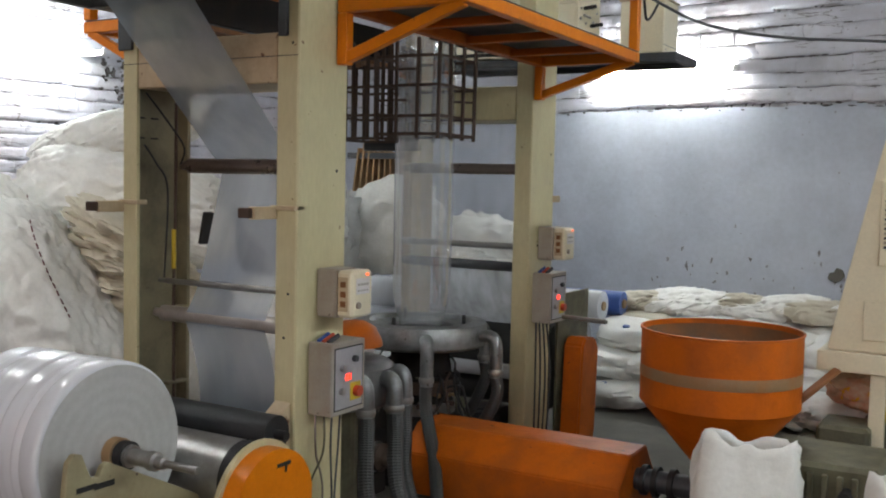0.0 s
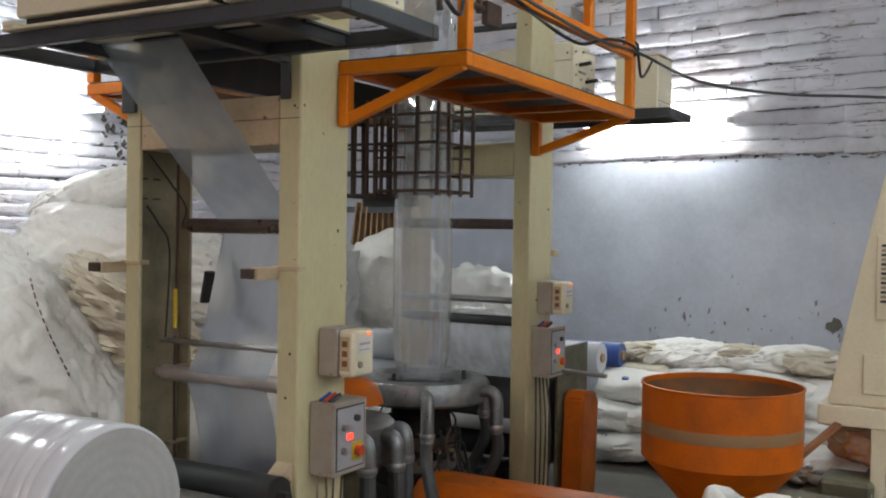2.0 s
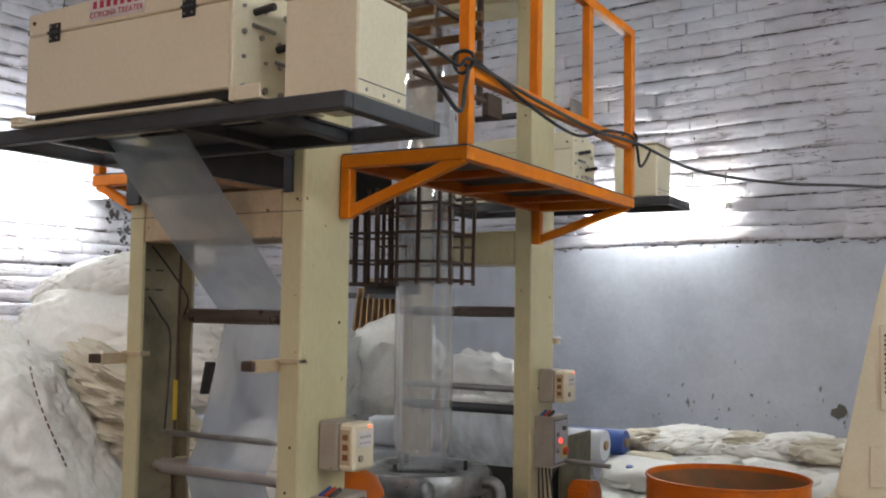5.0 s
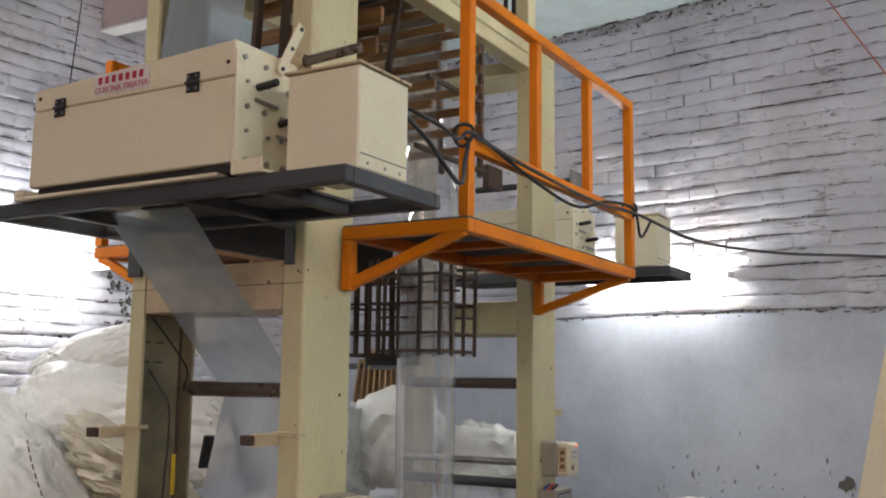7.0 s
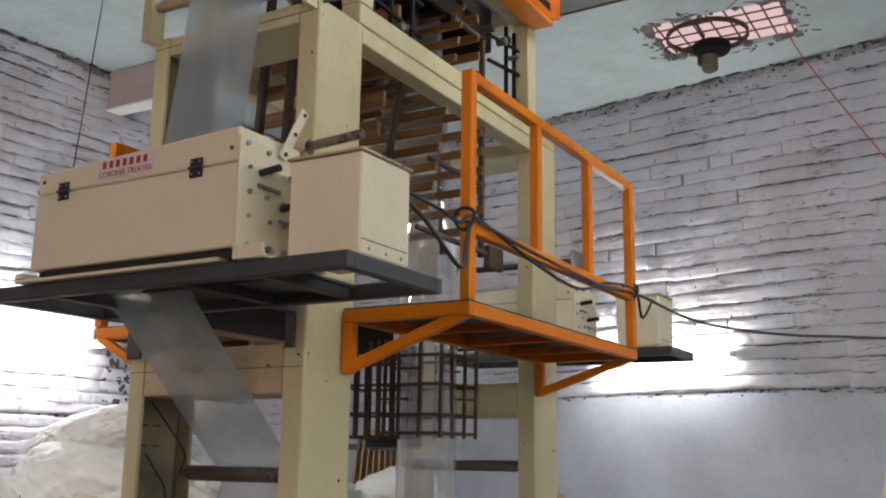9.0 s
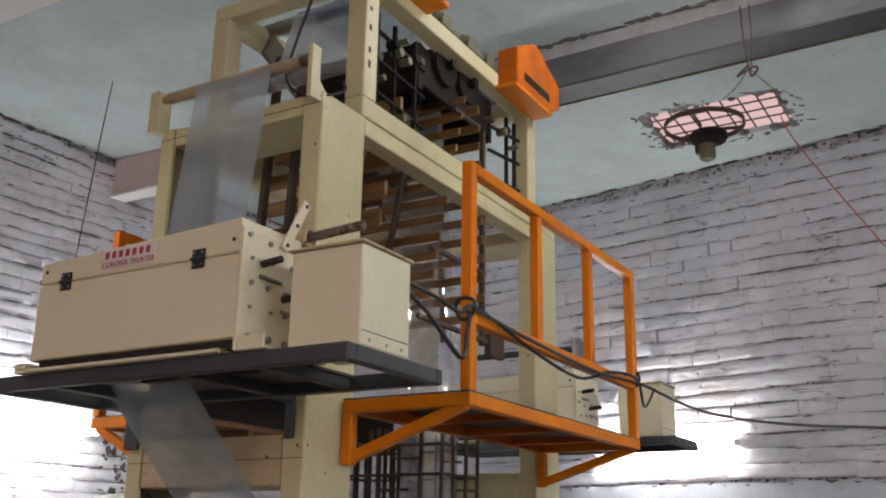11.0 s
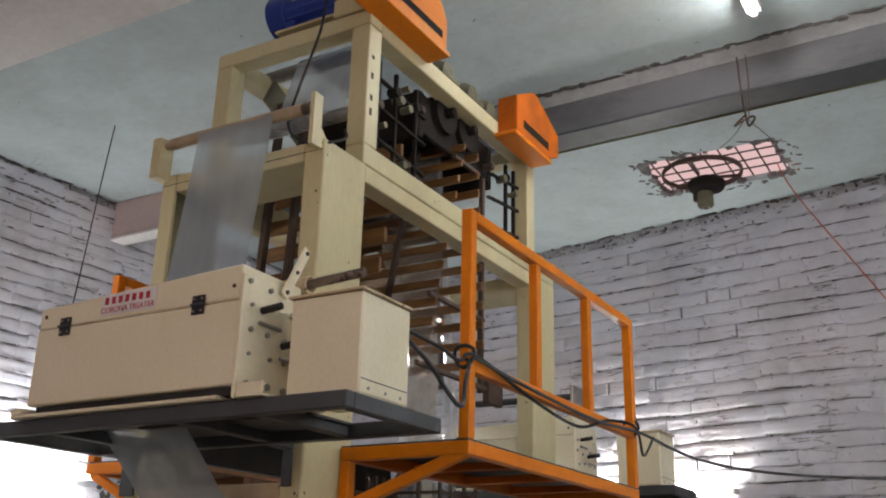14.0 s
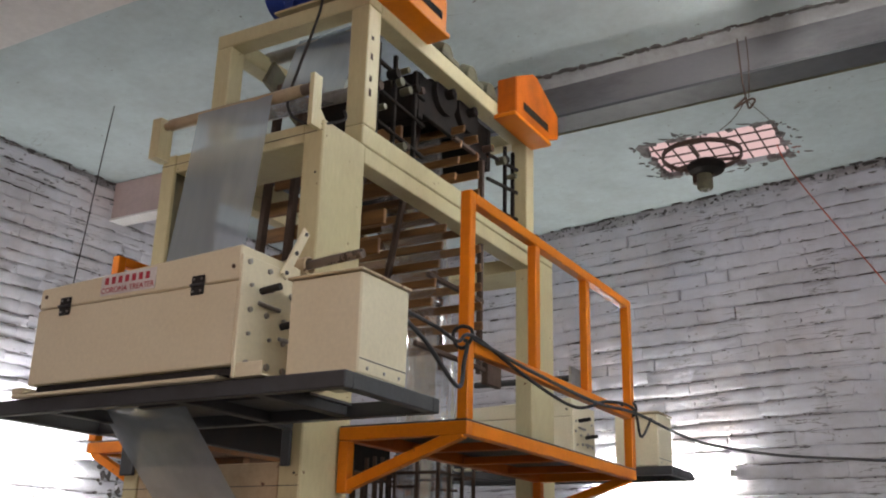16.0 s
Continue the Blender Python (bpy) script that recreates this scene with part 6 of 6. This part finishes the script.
bag.matrix_basis = pose(1.57, 1.00, 0.0, 0, 0, 24)
solid = bag.modifiers.new("thickness", "SOLIDIFY")
solid.thickness = 0.003
tagged(bag, "open white woven bag standing beside the hopper", "bag")
part("print_bars", boxes((0.04, 0.10, -0.128, -0.126, 0.30, 0.31), (0.05, 0.12, -0.128, -0.126, 0.27, 0.285), bevel=0), BLUE_PRINT, bag)
bag2 = copy_thing(bag, pose(2.27, 0.62, 0.0, 0, 0, -12))
tagged(bag2, "second open white woven bag on the floor", "bag")
# scrap by the hopper
sack("scrap_bag", (1.84, 2.35, 0.63), (0.36, 0.30, 0.20), (0, 12, 20), SCRAP_FILM, "crumpled red and clear printed plastic bag", 81, 0.14, 2.2, 4, "scrap bags")
sack("scrap_bag", (1.72, 2.42, 0.48), (0.5, 0.4, 0.20), (0, 0, 40), SACK, "flattened white plastic bag of scrap", 82, 0.12, 2.3, 4, "scrap bags")
smooth(tagged(part("yellow_bottle", lathe(bmesh.new(), [(0, -0.13), (0.04, -0.13), (0.045, -0.11), (0.045, 0.06), (0.016, 0.10), (0.016, 0.13), (0, 0.13)], (2.05, 2.02, 0.60), "X", 24), YELLOW), "yellow plastic bottle lying on the machine", "bottle"))
crate = empty("tool_crate", (1.85, 2.35, 0))
part("body", boxes((-0.3, 0.3, -0.22, 0.22, 0.0, 0.40), bevel=0.015), OLIVE, crate)
part("lid", boxes((0.02, 0.28, -0.30, 0.02, 0.401, 0.54), bevel=0.02), OLIVE, crate)
tagged(crate, "greasy olive machine box beside the extruder", "box")

pump = empty("gear_pump", (1.80, 2.02, 0))
part("body", boxes((-0.22, 0.16, -0.12, 0.20, 0.0, 0.42), bevel=0.02), OLIVE, pump)
part("valve_block", boxes((-0.10, 0.14, -0.18, 0.10, 0.421, 0.55), bevel=0.02), OLIVE, pump)
for k in range(5):
    smooth(part("flange", lathe(bmesh.new(), [(0, 0), (0.05, 0), (0.055, 0.01), (0.055, 0.03), (0.03, 0.04), (0.03, 0.07), (0, 0.07)], seg=18), random.choice((OLIVE, DARK, GALV)), pump)).matrix_basis = pose(-0.18 + 0.08 * k, -0.12, 0.10 + 0.13 * (k % 3), 90)
for k in range(3):
    smooth(part("pipe", pipe(bmesh.new(), [(-0.18 + 0.12 * k, -0.15, 0.12 + 0.1 * k), (-0.15 + 0.12 * k, -0.22, 0.2 + 0.1 * k), (-0.12 + 0.1 * k, -0.2, 0.36), (-0.1 + 0.1 * k, -0.1, 0.42)], 0.014), random.choice((BLACK, RUST)), pump))
tagged(pump, "greasy olive gear pump under the motor housing", "pump")

# ---------------------------------------------------------------- cables
cable("power_cable", [(0.61, -0.31, 2.74), (0.66, -0.16, 2.64), (0.70, 0.02, 2.50), (0.66, 0.14, 2.62), (0.63, 0.22, 2.71), (0.61, 0.235, 2.73)], 0.009, BLACK, "black power cable looped from the box to the rail")
cable("power_cable", [(0.61, -0.31, 2.75), (0.64, -0.05, 2.72), (0.64, 0.12, 2.70), (0.645, 0.25, 2.745), (0.645, 0.8, 2.66), (0.65, 1.3, 2.62), (0.64, 1.75, 2.72), (0.635, 2.18, 2.745), (0.60, 2.4, 2.62), (0.5, 2.9, 2.80)], 0.008, BLACK, "black power cable tied along the orange rail", 10)
cable("power_cable", [(0.64, 0.24, 2.74), (0.66, 0.7, 2.70), (0.66, 1.5, 2.68), (0.65, 2.2, 2.72), (0.95, 2.55, 2.58), (1.6, 2.75, 2.50), (2.6, 2.9, 2.52), (5.7, 3.1, 2.9)], 0.0085, DARK, "dark overhead power cable running to the wall", 10)
for k, y in enumerate((0.235, 2.20)):
    cable("cable_tie", [(0.60 + 0.045 * math.cos(a), y + 0.01 * math.sin(2 * a), 2.745 + 0.045 * math.sin(a)) for a in (2 * math.pi * j / 8 for j in range(9))], 0.008, BLACK, "black cable wound round the rail")
cable("hanging_cable", [(-0.25, 0.26, 4.72), (-0.22, 0.18, 4.45), (-0.24, 0.08, 4.10), (-0.20, -0.02, 3.85), (-0.06, -0.05, 3.72), (0.03, 0.1, 3.78), (0.02, 0.12, 3.84)], 0.007, BLACK, "black motor cable hanging over the front roller")
cable("hanging_wire", [(-3.56, 1.76, CEIL), (-3.64, 1.78, 5.0), (-3.8, 1.85, 4.4), (-3.95, 1.9, 3.7)], 0.0045, BLACK, "thin black wire hanging from the ceiling")
cable("red_cord", [(1.06, 4.9, CEIL - 0.02), (1.20, 4.9, 5.06), (1.77, 4.9, 4.09), (2.4, 4.9, 3.0), (2.8, 5.0, 2.3)], 0.005, RED_PRINT, "thin red cord tied to the roof grille")
cable("slack_wire", [(W + 0.09, 0.05, 2.03), (W + 0.1, 0.16, 1.92), (W + 0.13, 0.24, 1.80), (W + 0.1, 0.25, 1.72)], 0.0045, BLACK, "slack black wire inside the tower post")
cable("slack_wire", [(W + 0.09, 0.04, 1.80), (W + 0.1, 0.10, 1.72), (W + 0.1, 0.17, 1.60), (W + 0.1, 0.15, 1.2)], 0.0045, BLACK, "slack black wire on the tower post")

# ---------------------------------------------------------------- bricks, last and cheap


def brick_meshes(length, height, depth, count, seed):
    rng = random.Random(seed)
    out = []
    for k in range(count):
        bm = bmesh.new()
        xs, zs = (-0.5, -0.465, -0.2, 0.0, 0.2, 0.465, 0.5), (-0.5, -0.43, -0.15, 0.15, 0.43, 0.5)
        off = rng.uniform(0, 50)
        grid = []
        for u in xs:
            col = []
            for w in zs:
                edge = abs(w) == 0.5
                y = -depth + (0.006 if edge else 0.0)
                if abs(u) == 0.5:
                    y += 0.004
                else:
                    y += 0.008 * noise.noise(Vector((u * 5 + off, w * 2.4, 0)))
                col.append(bm.verts.new((u * length, y, w * height + (0.024 * noise.noise(Vector((u * 6 + off, w * 9, 5))) if edge else 0))))
            grid.append(col)
        for p, q in zip(grid, grid[1:]):
            for a in range(len(zs) - 1):
                bm.faces.new((p[a], q[a], q[a + 1], p[a + 1])).smooth = True
        rim = [v for v in bm.verts if v.is_boundary]
        back = {v: bm.verts.new((v.co.x, 0.03, v.co.z)) for v in rim}
        for e in [e for e in bm.edges if e.is_boundary]:
            a, b = e.verts
            bm.faces.new((a, b, back[b], back[a]))
        bmesh.ops.recalc_face_normals(bm, faces=bm.faces[:])
        me = bpy.data.meshes.new("brick")
        bm.to_mesh(me)
        bm.free()
        me.materials.append(BRICK)
        out.append(me)
    return out


def brickwork(parent, x0, x1, z0, z1, near, length, height, seed):
    """Courses of whitewashed bricks on a wall, many joints smeared shut; the stretch near is of single bricks, the rest one joined mesh."""
    rng = random.Random(seed)
    meshes = brick_meshes(1.0, height, 0.012, 16, seed)
    singles, verts, faces, soft = 0, [], [], []
    z, row = z0 + height / 2, 0
    while z < z1 - height * 0.3:
        x = x0 + rng.uniform(0, length)
        while x < x1:
            me = rng.choice(meshes)
            size = length * rng.uniform(0.45, 1.7)
            x += size / 2
            shut = noise.noise(Vector((x * 0.8, row * 3.3, seed + 11)))
            tall = 1.10 if shut > 0.16 else 0.985 + 0.16 * shut
            wide = 0.99 if rng.random() < 0.16 else 1.09
            m = pose(x, 0.003 * noise.noise(Vector((x * 0.4, row * 0.9, seed + 3))), z + 0.034 * noise.noise(Vector((x * 0.8, row * 0.4, seed))), 1.3 + 1.0 * noise.noise(Vector((x * 0.25, row * 1.1, seed + 7))), 0.5 * noise.noise(Vector((x * 0.5, row * 2.0, 1))), 0) @ Matrix.Diagonal((size * wide, 1, tall, 1))
            if near[0] < x < near[1] and near[2] < z < near[3] and singles < 300:
                ob = new("brick", me)
                ob.parent, ob.matrix_basis = parent, m
                singles += 1
            else:
                o = len(verts)
                verts += [tuple(m @ v.co) for v in me.vertices]
                faces += [tuple(o + i for i in p.vertices) for p in me.polygons]
                soft += [p.use_smooth for p in me.polygons]
            x += size / 2
        z += height
        row += 1
    me = bpy.data.meshes.new("brick_courses")
    me.from_pydata(verts, [], faces)
    me.materials.append(BRICK)
    me.polygons.foreach_set("use_smooth", soft)
    ob = new("brick_courses", me)
    ob.parent = parent
    tagged(ob, kind="stuff")


brickwork(wall_north, -5.2, 3.6, 2.42, CEIL, (-2.2, 2.3, 2.6, 5.3), 0.42, 0.132, 5)
brickwork(wall_west, -4.5, 4.9, 0.1, CEIL, (-1.0, 1.6, 2.2, 5.3), 0.36, 0.112, 9)

# ---------------------------------------------------------------- what turns


def motions():
    rows = []
    for k in range(65):
        rows.append((k * 0.25, pose(*HUB) @ Matrix.Rotation(radians(-38 * k), 4, "X")))
    walk(roll, rows)


motions()
